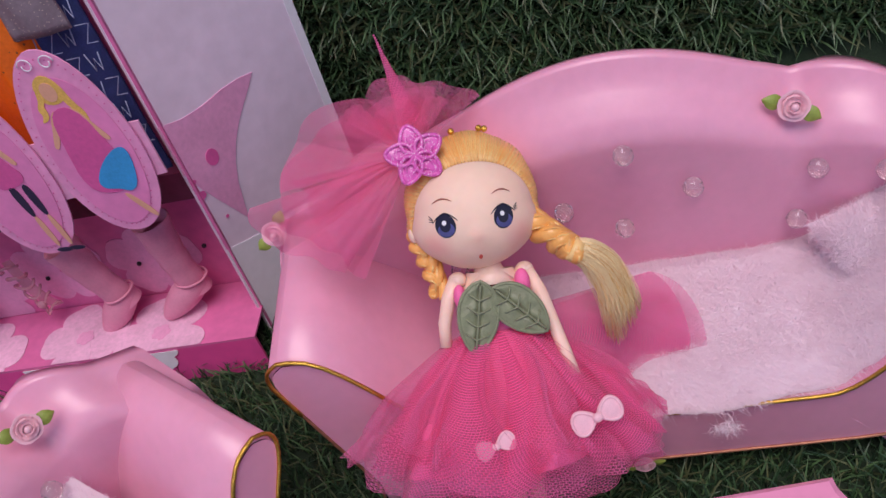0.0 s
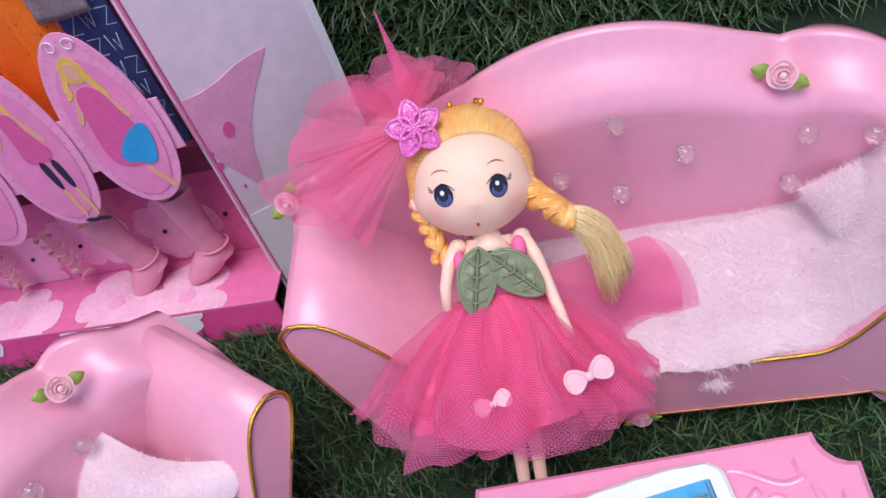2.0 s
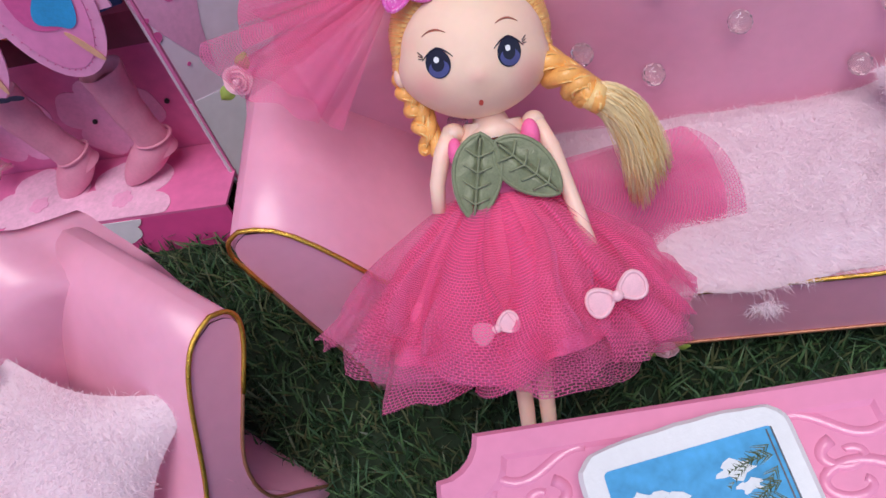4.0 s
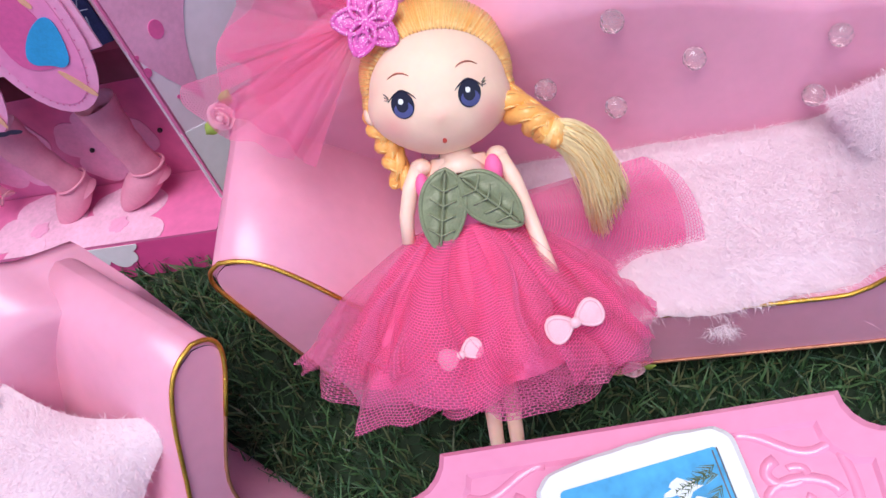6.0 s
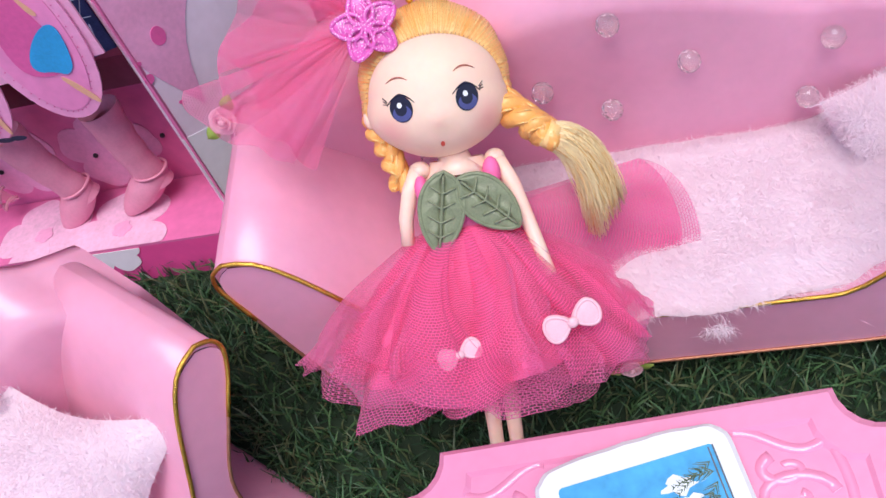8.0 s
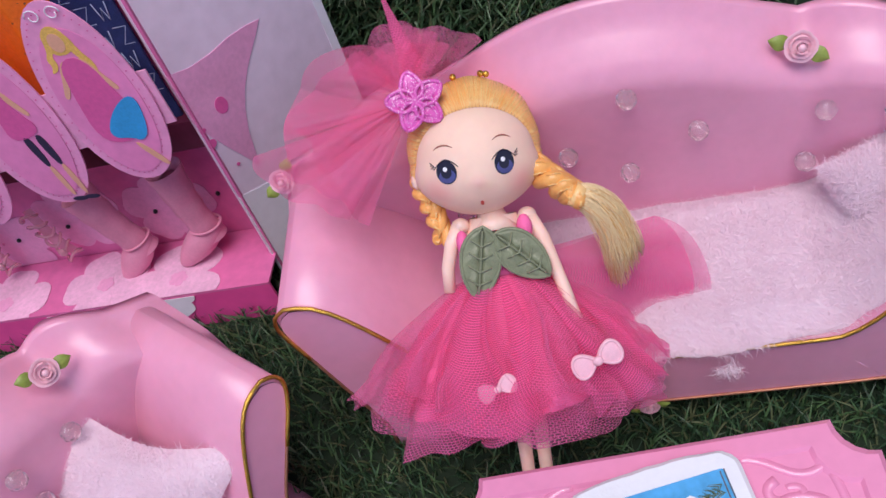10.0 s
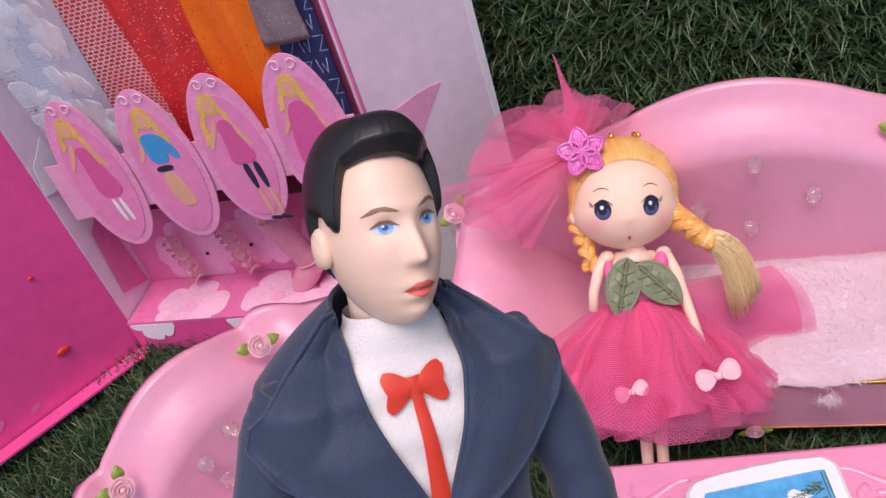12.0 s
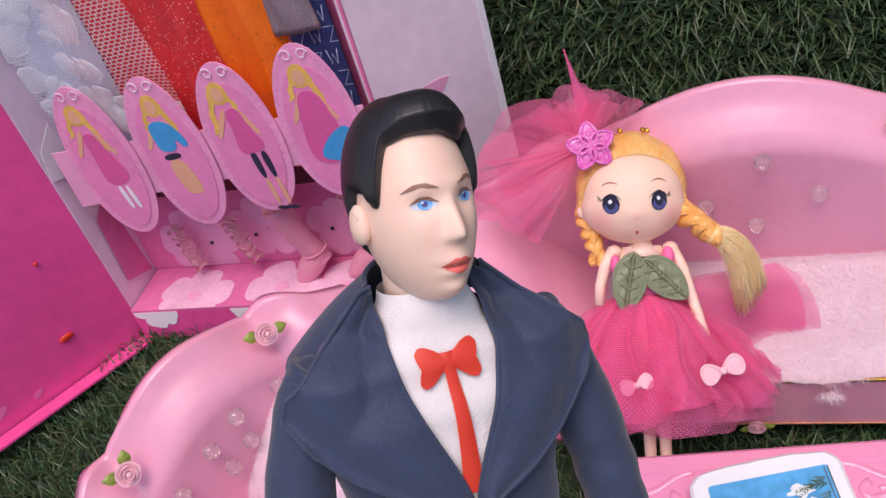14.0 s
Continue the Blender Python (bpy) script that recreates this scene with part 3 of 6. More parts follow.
fur_pad("fur_cushion", pose(0.1425, 0.06, 0.069, 36, -18, 10), lambda u, v: tuple(c * k for c, k in zip(cushion_skin(u, v), (0.58, 0.75, 1.8))), 24, 24, 7000, "small pale pink fur cushion leaning in the sofa corner", "cushion", 6, 0.0028)
fur_pad("fur_cushion", pose(-0.152, -0.046, 0.075, 36, 10, -16), lambda u, v: tuple(c * 1.85 for c in cushion_skin(u, v, 0.36)), 36, 36, 20000,
        "pale pink fur cushion standing in the armchair", "cushion", 7, 0.002)


def tuft_roots(rng, n):
    p = np.stack([0.08 + rng.normal(0, 0.0022, n), -0.0025 + rng.normal(0, 0.0006, n), 0.0505 + rng.normal(0, 0.0016, n)], 1)
    up = np.tile([0.0, -0.7, -0.4], (n, 1)) + rng.normal(size=(n, 3)) * 0.7
    return p, up / np.linalg.norm(up, axis=1, keepdims=True)


tagged(blades("fur_tuft", 260, tuft_roots, 0.0045, 0.00016, [FUR], 9, "", 1.0), "loose white fur tuft at the sofa seat edge", "fur", kind="stuff")


# ---- table ----
def coffee_table():
    top = thing("coffee_table", pose(0.047, -0.0395, 0, 0, 0, 4.7), "rose pink plastic toy table with moulded scrolls", "table")
    w, d, c = 0.0675, 0.1, 0.013

    def outline(g):
        pts = []
        for sx, sy, flip in ((1, 1, 0), (1, -1, 1), (-1, -1, 0), (-1, 1, 1)):
            corner = []
            for i in range(6):
                a = math.pi / 2 * i / 5
                cx, cy = sx * (w + 0.006), (0.0 if sy > 0 else -d)
                corner.append((cx - sx * (c * math.cos(a) * 0.95 + g), cy - sy * (c * math.sin(a) + g)))
            if sy > 0 and sx > 0 or sy < 0 and sx < 0:
                pts += corner
            else:
                pts += corner[::-1]
        return pts
    s = Shape()
    k = s.slot(TABLE)
    rings = []
    for g, z in ((0.002, 0.062), (0.0, 0.0635), (0.0, 0.0715), (0.0018, 0.0735), (0.0085, 0.0735), (0.0098, 0.0722)):
        rings.append([s.bm.verts.new((x, y, z)) for x, y in outline(g)])
    for a, b in zip(rings, rings[1:]):
        for j in range(len(a)):
            f = s.bm.faces.new((a[j], a[(j + 1) % len(a)], b[(j + 1) % len(a)], b[j]))
            f.material_index = k
    s.bm.faces.new(rings[-1]).material_index = k
    s.bm.faces.new(rings[0][::-1]).material_index = k
    s.make("tabletop", top)
    for sx in (-1, 1):
        for k_, (y0, r0, turns) in enumerate(((-0.03, 0.012, 1.1), (-0.05, 0.01, 1.2), (-0.022, 0.008, 1.0), (-0.068, 0.012, -1.1))):
            pts = []
            for i in range(22):
                t = i / 21
                a = turns * 2 * math.pi * t + k_
                r = r0 * (1 - 0.75 * t)
                pts.append((sx * (0.042 - 0.006 * (k_ % 2) + r * math.cos(a)), y0 + r * math.sin(a) * 0.6, 0.0709))
            s = Shape()
            s.tube(pts, lambda t: 0.0023 * (1 - 0.22 * t), TABLE, 10)
            s.make("scroll", top)
        s = Shape()
        s.tube([(sx * (0.058 - 0.03 * t), -0.013 - 0.004 * math.sin(t * 5), 0.0709) for t in (i / 14 for i in range(15))], 0.0021, TABLE, 10)
        s.make("scroll", top)
        s = Shape()
        s.tube([(sx * (0.056 + 0.002 * math.sin(t * 6)), -0.016 - 0.05 * t, 0.0709) for t in (i / 14 for i in range(15))], 0.0021, TABLE, 10)
        s.make("scroll", top)
    for sx in (-1, 1):
        for y in (-0.018, -0.082):
            s = Shape()
            s.tube([(sx * (0.05 + 0.006 * math.sin(3 * t)), y, 0.064 * (1 - t)) for t in (i / 8 for i in range(9))], lambda t: 0.006 - 0.002 * math.sin(3 * t), TABLE, 10)
            s.make("leg", top)
    return top


coffee_table()


def rounded(w, h, r, n=6, arch=0.0):
    pts = []
    for cx, cz, a0 in ((w - r, h - r, 0), (-w + r, h - r, 90), (-w + r, -h + r, 180), (w - r, -h + r, 270)):
        for i in range(n + 1):
            a = radians(a0 + 90 * i / n)
            x, z = cx + r * math.cos(a), cz + r * math.sin(a)
            pts.append((x, z + (arch * (1 - (x / w) ** 2) if cz > 0 else 0)))
    out = []
    for i, p in enumerate(pts):
        out.append(p)
        q = pts[(i + 1) % len(pts)]
        if abs(q[0] - p[0]) > w:
            for t in (i_ / 10 for i_ in range(1, 10)):
                x = p[0] + (q[0] - p[0]) * t
                out.append((x, p[1] - (arch * (1 - (p[0] / w) ** 2) if p[1] > 0 else 0) + (arch * (1 - (x / w) ** 2) if p[1] > 0 else 0)))
    return out


def picture():
    top = thing("framed_picture", pose(0.0512, -0.0735, 0.0735, 0, 0, 12.7), "white framed seaside picture lying on the toy table", "picture")
    lay = Matrix.Rotation(radians(-90), 4, "X")   # outline x, z to x, y; depth downwards
    up = Matrix.Translation((0, 0, 0.0085)) @ lay
    s = Shape()
    rnd = random.Random(3)
    out = [(x * (1 + rnd.uniform(-0.008, 0.008)), z * (1 + rnd.uniform(-0.01, 0.01))) for x, z in rounded(0.03, 0.0225, 0.006, 6, 0.003)]
    s.slab(out, 0.0085, FRAME_WHITE, up, 0.0016)
    s.make("frame", top)
    s = Shape()
    s.slab(rounded(0.0235, 0.0178, 0.0015, 3), 0.001, SKY_PRINT, Matrix.Translation((0.0006, -0.0008, 0.0089)) @ lay)
    s.make("print", top, "glossy blue sky print")
    s = Shape()
    for cx, cz, r in ((-0.014, 0.006, 0.005), (-0.009, 0.003, 0.006), (-0.017, 0.001, 0.005), (0.011, 0.008, 0.0045), (0.006, -0.004, 0.006), (-0.002, -0.006, 0.005), (0.013, 0.003, 0.003)):
        s.slab([(cx + 1.3 * r * (0.8 + 0.25 * math.sin(5 * a + cx * 900)) * math.cos(a), cz + 0.7 * r * (0.8 + 0.3 * math.cos(4 * a + cz * 700)) * math.sin(a))
                for a in (2 * math.pi * i / 22 for i in range(22))], 0.0006, CLOUD_PRINT, Matrix.Translation((0, 0, 0.0091 + 0.00012 * (r * 1000 % 1))) @ lay)
    s.make("clouds", top, "printed white clouds")
    s = Shape()
    for cx, cz, a0, ln in ((0.0215, 0.012, 3.5, 0.014), (0.0215, 0.009, 3.0, 0.012), (0.0215, 0.006, 3.9, 0.013), (0.021, 0.002, 3.3, 0.011), (0.021, -0.003, 2.9, 0.012),
                           (0.0205, -0.008, 3.1, 0.014), (-0.021, 0.002, -0.4, 0.009), (-0.021, -0.003, 0.1, 0.01), (-0.021, -0.008, 0.4, 0.012)):
        for j in range(13):
            t = j / 12
            px, pz = cx + ln * t * math.cos(a0), cz + ln * t * math.sin(a0) - 0.003 * t * t
            for sg in (-1, 1):
                b = a0 + sg * (0.55 + 0.2 * math.sin(9 * j))
                q = 0.0042 * (1 - 0.7 * t)
                s.slab([(px, pz), (px + q * math.cos(b), pz + q * math.sin(b)), (px + 0.0006 * math.cos(a0), pz + 0.0006 * math.sin(a0))], 0.0004, PALM_PRINT,
                       Matrix.Translation((0, 0, 0.0093)) @ lay)
    s.make("palm_leaves", top, "printed dark palm leaves")
    s = Shape()
    s.box((0.0222, -0.017, 0.0086), (0.0226, 0.016, 0.0093), GREY_PRINT)
    s.box((0.0236, -0.017, 0.0086), (0.024, 0.0165, 0.0093), GREY_PRINT)
    s.make("edge_lines", top, "thin dark lines beside the print")
    return top


picture()


# ---- wardrobe box ----
def box_panel(parent, name, a, b, z0, z1, mat, thick=0.0016, label=""):
    """An upright card panel from a to b in plan, with thickness."""
    a, b = Vector((*a, 0)), Vector((*b, 0))
    d = (b - a).normalized()
    nrm = Vector((-d.y, d.x, 0)) * thick
    s = Shape()
    k = s.slot(mat)
    n = 10
    base = [a + (b - a) * (i / n) for i in range(n + 1)]
    ring = [p for p in base] + [p + nrm for p in base[::-1]]
    lo = [s.bm.verts.new((p.x, p.y, z0)) for p in ring]
    hi = [s.bm.verts.new((p.x, p.y, z1)) for p in ring]
    for j in range(len(ring)):
        s.bm.faces.new((lo[j], lo[(j + 1) % len(ring)], hi[(j + 1) % len(ring)], hi[j])).material_index = k
    s.bm.faces.new(hi).material_index = k
    s.bm.faces.new(lo[::-1]).material_index = k
    return s.make(name, parent, label)


def on_panel(a, b, lift):
    """Places an outline drawn in x and z on a panel that runs from a to b in plan, just in front of it."""
    a, b = Vector((*a, 0)), Vector((*b, 0))
    d = (b - a).normalized()
    n = Vector((-d.y, d.x, 0))
    m = Matrix.Identity(4)
    m.col[0], m.col[1], m.col[2] = (*d, 0), (*n, 0), (0, 0, 1, 0)
    m.translation = a - n * lift
    return m


BOX_R, BOX_L, BOX_F, BOX_B = -0.137, -0.345, 0.084, 0.123
FLAP_A, FLAP_B = (BOX_R, 0.1), (-0.0827, 0.1724)
DOOR_A, DOOR_B = (-0.447, -0.055), (-0.3455, 0.0835)


def flower(cx, cz, r, seed):
    """An outline with five notched petals."""
    rnd = random.Random(seed)
    ph = rnd.uniform(0, 6)
    return [(cx + r * (0.72 + 0.28 * abs(math.sin(2.5 * a + ph)) ** 0.6 + 0.05 * math.sin(15 * a)) * math.cos(a),
             cz + r * (0.72 + 0.28 * abs(math.sin(2.5 * a + ph)) ** 0.6 + 0.05 * math.sin(15 * a)) * math.sin(a)) for a in (2 * math.pi * i / 60 for i in range(60))]


def petals(cx, cz, r, seed):
    """Five broad rounded petals round a heart."""
    rnd = random.Random(seed)
    ph = rnd.uniform(0, 6)
    for i in range(5):
        a = ph + 2 * math.pi * i / 5 + rnd.uniform(-0.12, 0.12)
        k = rnd.uniform(0.85, 1.12)
        pts = []
        for b in (2 * math.pi * q / 24 for q in range(24)):
            x, z = 0.5 * r * k * math.cos(b), 0.42 * r * math.sin(b) * (1 + 0.35 * math.cos(b))
            x -= 0.05 * r * math.exp(-(math.sin(b / 2) * 6) ** 2)
            x += 0.52 * r
            pts.append((cx + x * math.cos(a) - z * math.sin(a), cz + x * math.sin(a) + z * math.cos(a)))
        yield pts


def clip(outline, lo, hi):
    return [(min(hi[0], max(lo[0], x)), min(hi[1], max(lo[1], z))) for x, z in outline]


LEAN = Matrix.Translation((0, 0.084, 0)) @ Matrix.Rotation(radians(-10), 4, "X") @ Matrix.Translation((0, -0.084, 0))


def wardrobe_box():
    top = thing("wardrobe_box", LEAN, "open pink cardboard wardrobe box with hanging doll clothes", "box")
    H_ = 0.34
    back = box_panel(top, "back_panel", (BOX_L, BOX_B), (BOX_R, BOX_B), 0.0, H_, CARD_PINK, label="pink card with printed flowers")
    left = box_panel(top, "side_panel", (BOX_L, BOX_F), (BOX_L, BOX_B), 0.0, H_, CARD_PALE, label="pale pink printed card")
    flap = box_panel(top, "side_flap", FLAP_A, FLAP_B, 0.0, H_, CARD_PALE, label="pale pink flap with a petal print")
    box_panel(top, "side_panel", (BOX_R + 0.0002, 0.1235), (BOX_R + 0.0002, 0.1005), 0.0, H_, CARD_PINK)
    door = box_panel(top, "door", DOOR_A, DOOR_B, 0.0, H_, MAGENTA, label="magenta card door standing open")
    s = Shape()
    s.box((BOX_L + 0.001, BOX_F - 0.004, 0.0), (BOX_R + 0.002, BOX_F - 0.0024, 0.024), MAGENTA)
    front = s.make("front_lip", top, "glossy magenta card lip")
    s = Shape()
    s.box((BOX_L + 0.001, BOX_F - 0.004, 0.0242), (BOX_R + 0.002, 0.1225, 0.0256), CARD_PINK)
    shelf = s.make("shelf", top, "pink card shelf with printed blossom")
    # added bar: its dark colour paints the shade of the gap behind the strip
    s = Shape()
    s.box((BOX_L + 0.002, 0.1085, 0.096), (BOX_R - 0.001, 0.1225, 0.112), GAP_SHADE)
    s.make("gap_shade_bar", top, "dark bar coloured as the shade in the gap behind the picture cards")

    def decal(parent, name, outline, mat, m, depth=0.0003, label=""):
        q = Shape()
        q.slab(outline, depth, mat, m)
        return q.make(name, parent, label)

    # blossom on the shelf, running over its edge
    for cx, cy, r, sd in ((-0.19, 0.092, 0.027, 1), (-0.236, 0.096, 0.026, 2), (-0.3, 0.092, 0.027, 3)):
        for k, o in enumerate(petals(cx, cy, r, sd)):
            at = Matrix.Translation((0, 0, 0.0259 + 0.00005 * k)) @ Matrix.Rotation(radians(-90), 4, "X")
            decal(shelf, "petal_print", clip(o, (BOX_L + 0.003, BOX_F - 0.004), (BOX_R, 0.122)), BLOSSOM, at, label="pale pink printed petal")
        decal(shelf, "blossom_heart", clip(flower(cx, cy, r * 0.2, sd + 5), (BOX_L + 0.003, BOX_F - 0.004), (BOX_R, 0.122)), PETAL,
              Matrix.Translation((0, 0, 0.0264)) @ Matrix.Rotation(radians(-90), 4, "X"), label="pink printed heart of the blossom")
    for cx, cz, r, sd in ((-0.196, 0.026, 0.018, 4), (-0.252, 0.026, 0.018, 6), (-0.325, 0.026, 0.018, 7)):
        for k, o in enumerate(petals(cx, cz, r, sd)):
            o = clip(o, (BOX_L + 0.002, 0.004), (BOX_R, 0.024))
            if max(z for x, z in o) - min(z for x, z in o) > 0.003:
                decal(front, "petal_print", o, CARD_WHITE, on_panel((0, BOX_F - 0.004), (1, BOX_F - 0.004), 0.0004 + 0.00005 * k), label="white printed petal")
    for cx, cz, r, sd in ((-0.19, 0.05, 0.026, 11), (-0.245, 0.055, 0.026, 12), (-0.3, 0.045, 0.03, 13)):
        for k, o in enumerate(petals(cx, cz, r, sd)):
            decal(back, "petal_print", clip(o, (BOX_L + 0.002, 0.026), (BOX_R - 0.002, 0.1)), PETAL, on_panel((0, BOX_B), (1, BOX_B), 0.0004 + 0.00005 * k), label="pink printed petal")

    # petals and spots on the flap
    m = on_panel(FLAP_A, FLAP_B, 0.0004)
    petal = [(0.0, 0.143), (0.012, 0.1393), (0.024, 0.1384), (0.036, 0.1392), (0.046, 0.1384), (0.0545, 0.1366), (0.05, 0.132), (0.0432, 0.1259), (0.037, 0.12), (0.0312, 0.113),
             (0.0262, 0.104), (0.0226, 0.094), (0.0205, 0.083), (0.019, 0.0735), (0.0145, 0.083), (0.009, 0.094), (0.0045, 0.104), (0.0, 0.116)]
    decal(flap, "petal_print", petal, PETAL, m, label="rose pink printed petal")
    for cx, cz, rx, rz in ((0.0165, 0.1144, 0.0034, 0.0044), (0.0022, 0.11, 0.0016, 0.0011), (0.0028, 0.1016, 0.0024, 0.0023), (0.0092, 0.0833, 0.0009, 0.0009)):
        decal(flap, "spot_print", ellipse(cx, cz, rx, rz, 18), ROSE_PRINT, on_panel(FLAP_A, FLAP_B, 0.0007), label="rose pink printed spot")
    decal(flap, "pale_edge", [(0.0, 0.0), (0.03, 0.0), (0.0315, 0.02), (0.03, 0.028), (0.031, 0.036), (0.029, 0.044), (0.03, 0.052), (0.02, 0.062), (0.0, 0.068)], CARD_WHITE, m, label="white notched glue edge")
    decal(flap, "pale_edge", [(0.0855, 0.0), (0.0904, 0.0), (0.0904, H_), (0.0855, H_)], CARD_WHITE, m, label="white folded edge")

    # prints inside the left panel: soft bands
    m = on_panel((BOX_L + 0.0016, BOX_B), (BOX_L + 0.0016, BOX_F), 0.0004)
    for z0, z1, w0, w1, mat in ((0.03, 0.1, 0.004, 0.03, CARD_PINK), (0.12, 0.16, 0.012, 0.04, CARD_WHITE), (0.19, 0.26, 0.005, 0.02, CARD_WHITE)):
        decal(left, "petal_print", [(w0, z0), (w1, z0 + 0.012), (w1 - 0.004, z1 - 0.01), (w0 + 0.006, z1)], mat, m, label="printed petal")

    # red clips and a folded foot on the door
    m = on_panel(DOOR_A, DOOR_B, 0.0004)
    ln = math.hypot(DOOR_B[0] - DOOR_A[0], DOOR_B[1] - DOOR_A[1])
    s = Shape()
    s.box((0.004, -0.012, 0.001), (ln - 0.002, -0.001, 0.0026), MAGENTA, 0, m)
    s.make("door_fold", door, "folded magenta card foot of the door")
    for cx, cz in ((0.128, 0.036), (0.042, 0.03), (0.138, 0.092)):
        q = Shape()
        q.ball((cx, -0.001, cz), (0.005 if cz < 0.05 else 0.0016, 0.0012, 0.0024 if cz < 0.05 else 0.0012), RED, 12, 8, m)
        q.make("red_clip", door, "small red plastic clip")
    for cx, cz, rx, rz in ((0.07, 0.016, 0.006, 0.003), (0.095, 0.012, 0.004, 0.002), (0.05, 0.012, 0.005, 0.0025)):
        decal(door, "petal_print", ellipse(cx, cz, rx, rz, 20, 0.5), CARD_PINK, m, label="pale printed petal")
    return top


box = wardrobe_box()


# ---- strip of picture cards ----
def card_strip():
    top = thing("picture_card_strip", LEAN @ pose(0, 0.0885, 0), "pink card strip with four oval doll pictures", "card")
    s = Shape()
    s.slab([(-0.339, 0.108), (-0.338, 0.148), (-0.1365, 0.155), (-0.1365, 0.127)], 0.001, PETAL)
    s.make("band", top)
    # (centre x, foot z, head z, tilt, scheme)
    kinds = (("dress", ROSE_PRINT, -0.304, 0.086, 0.19), ("jacket", BLUE_PRINT, -0.2565, 0.088, 0.19), ("skirt", ROSE_PRINT, -0.21, 0.094, 0.192), ("gown", ROSE_PRINT, -0.1625, 0.1, 0.196))
    for i, (kind, colour, cx, z0, z1) in enumerate(kinds):
        mid, half = (z0 + z1) / 2, (z1 - z0) / 2
        s = Shape()
        out = [(cx + (0.0228 - 0.002 * math.sin(a)) * math.cos(a), mid + half * math.sin(a)) for a in (2 * math.pi * k / 40 for k in range(40))]
        s.slab(out, 0.0008, OVAL_EDGE, pose(0, -0.0014 - 0.0003 * (i % 2), 0))
        card = s.make("oval_card", top, "pink oval card with a white scrolled top")
        lay = pose(0, -0.0016 - 0.0003 * (i % 2) - 0.0002, 0)

        def print_(name, outline, mat, up=0.0, label=""):
            for _ in range(2 if len(outline) < 14 else 0):
                outline = [(p[0] * (1 - f) + o[0] * f, p[1] * (1 - f) + o[1] * f) for p, o in zip(outline, outline[1:] + outline[:1]) for f in (0.25, 0.75)]
            q = Shape()
            q.slab(outline, 0.0002, mat, pose(0, -up, 0) @ lay)
            return q.make(name, card, label)
        # magenta centre of the oval and its dotted seam
        print_("centre_print", ellipse(cx, mid - 0.004, 0.0185, half * 0.82, 36), CARD_OVAL, 0.0, "darker pink centre")
        s = Shape()
        for k in range(56):
            a = 2 * math.pi * k / 56
            s.slab(ellipse(cx + 0.0198 * math.cos(a), mid + (half - 0.004) * math.sin(a), 0.00035, 0.00035, 5), 0.0002, ROSE_PRINT, pose(0, -0.0002, 0) @ lay)
        tagged(s.make("dotted_seam", card, "dotted dark pink seam"), kind="stuff")
        s = Shape()
        for sg in (-1, 1):
            s.tube([(cx + sg * (0.0045 + (0.0035 - 0.002 * t) * math.cos(6.5 * t)), -0.0004, z1 - 0.006 + (0.0035 - 0.002 * t) * math.sin(6.5 * t)) for t in (j / 14 for j in range(15))],
                   0.0003, CARD_WHITE, 5, lay)
        s.make("scroll_print", card, "white printed scroll")
        hz = z1 - 0.019
        dx = (-0.003, 0.0, -0.004, -0.002)[i]
        sd = -1 if i == 2 else 1
        print_("yellow_shape", [(cx + dx - 0.006, hz + 0.004), (cx + dx, hz + 0.009), (cx + dx + 0.006, hz + 0.004), (cx + dx + 0.005, hz - 0.006), (cx + dx - 0.005, hz - 0.006)], HAIR_PRINT, 0.0002, "printed yellow shape")
        for side_, reach in ((sd, 1.0), (-sd, 0.55)):
            lock = [(0.002, 0.006), (0.006, 0.003), (0.0075, -0.006), (0.0105, -0.012), (0.0095, -0.019), (0.0125, -0.025), (0.008, -0.023), (0.0062, -0.017), (0.0068, -0.011), (0.0035, -0.005)]
            lock = [(cx + dx + side_ * x * (0.7 + 0.3 * reach), hz + z * (reach if z < 0 else 1)) for x, z in lock]
            print_("yellow_shape", lock[::side_ * -1], HAIR_PRINT, 0.0003, "printed yellow shape")
        print_("skin_shape", ellipse(cx + dx, hz, 0.0034, 0.0046, 18), FACE_PRINT, 0.0004, "printed skin-coloured oval")
        for side_ in (-1, 1):
            arm_ = [(0.003, -0.008), (0.0065, -0.0105), (0.0105, -0.02), (0.0135, -0.026), (0.0115, -0.0275), (0.0075, -0.02), (0.004, -0.014)]
            print_("skin_shape", [(cx + side_ * x - 0.001, hz + z) for x, z in arm_][::-side_], FACE_PRINT, 0.00035, "printed skin-coloured arm")
        if kind == "dress":
            print_("dress_shape", [(cx - 0.006, hz - 0.012), (cx + 0.003, hz - 0.011), (cx + 0.006, hz - 0.024), (cx + 0.014, hz - 0.045), (cx - 0.006, hz - 0.05), (cx - 0.005, hz - 0.025)], ROSE_PRINT, 0.0004, "printed pink dress")
            for k in (0, 1):
                print_("leg_shape", [(cx - 0.001 + 0.005 * k, hz - 0.049), (cx + 0.002 + 0.005 * k, hz - 0.049), (cx + 0.004 + 0.005 * k, hz - 0.066), (cx + 0.001 + 0.005 * k, hz - 0.066)], CARD_WHITE, 0.0004, "printed white leg")
        elif kind == "jacket":
            print_("jacket_shape", [(cx - 0.008, hz - 0.009), (cx + 0.006, hz - 0.009), (cx + 0.013, hz - 0.025), (cx + 0.009, hz - 0.028), (cx + 0.005, hz - 0.02), (cx + 0.004, hz - 0.029), (cx - 0.007, hz - 0.029), (cx - 0.008, hz - 0.02)], BLUE_PRINT, 0.0004, "printed blue jacket")
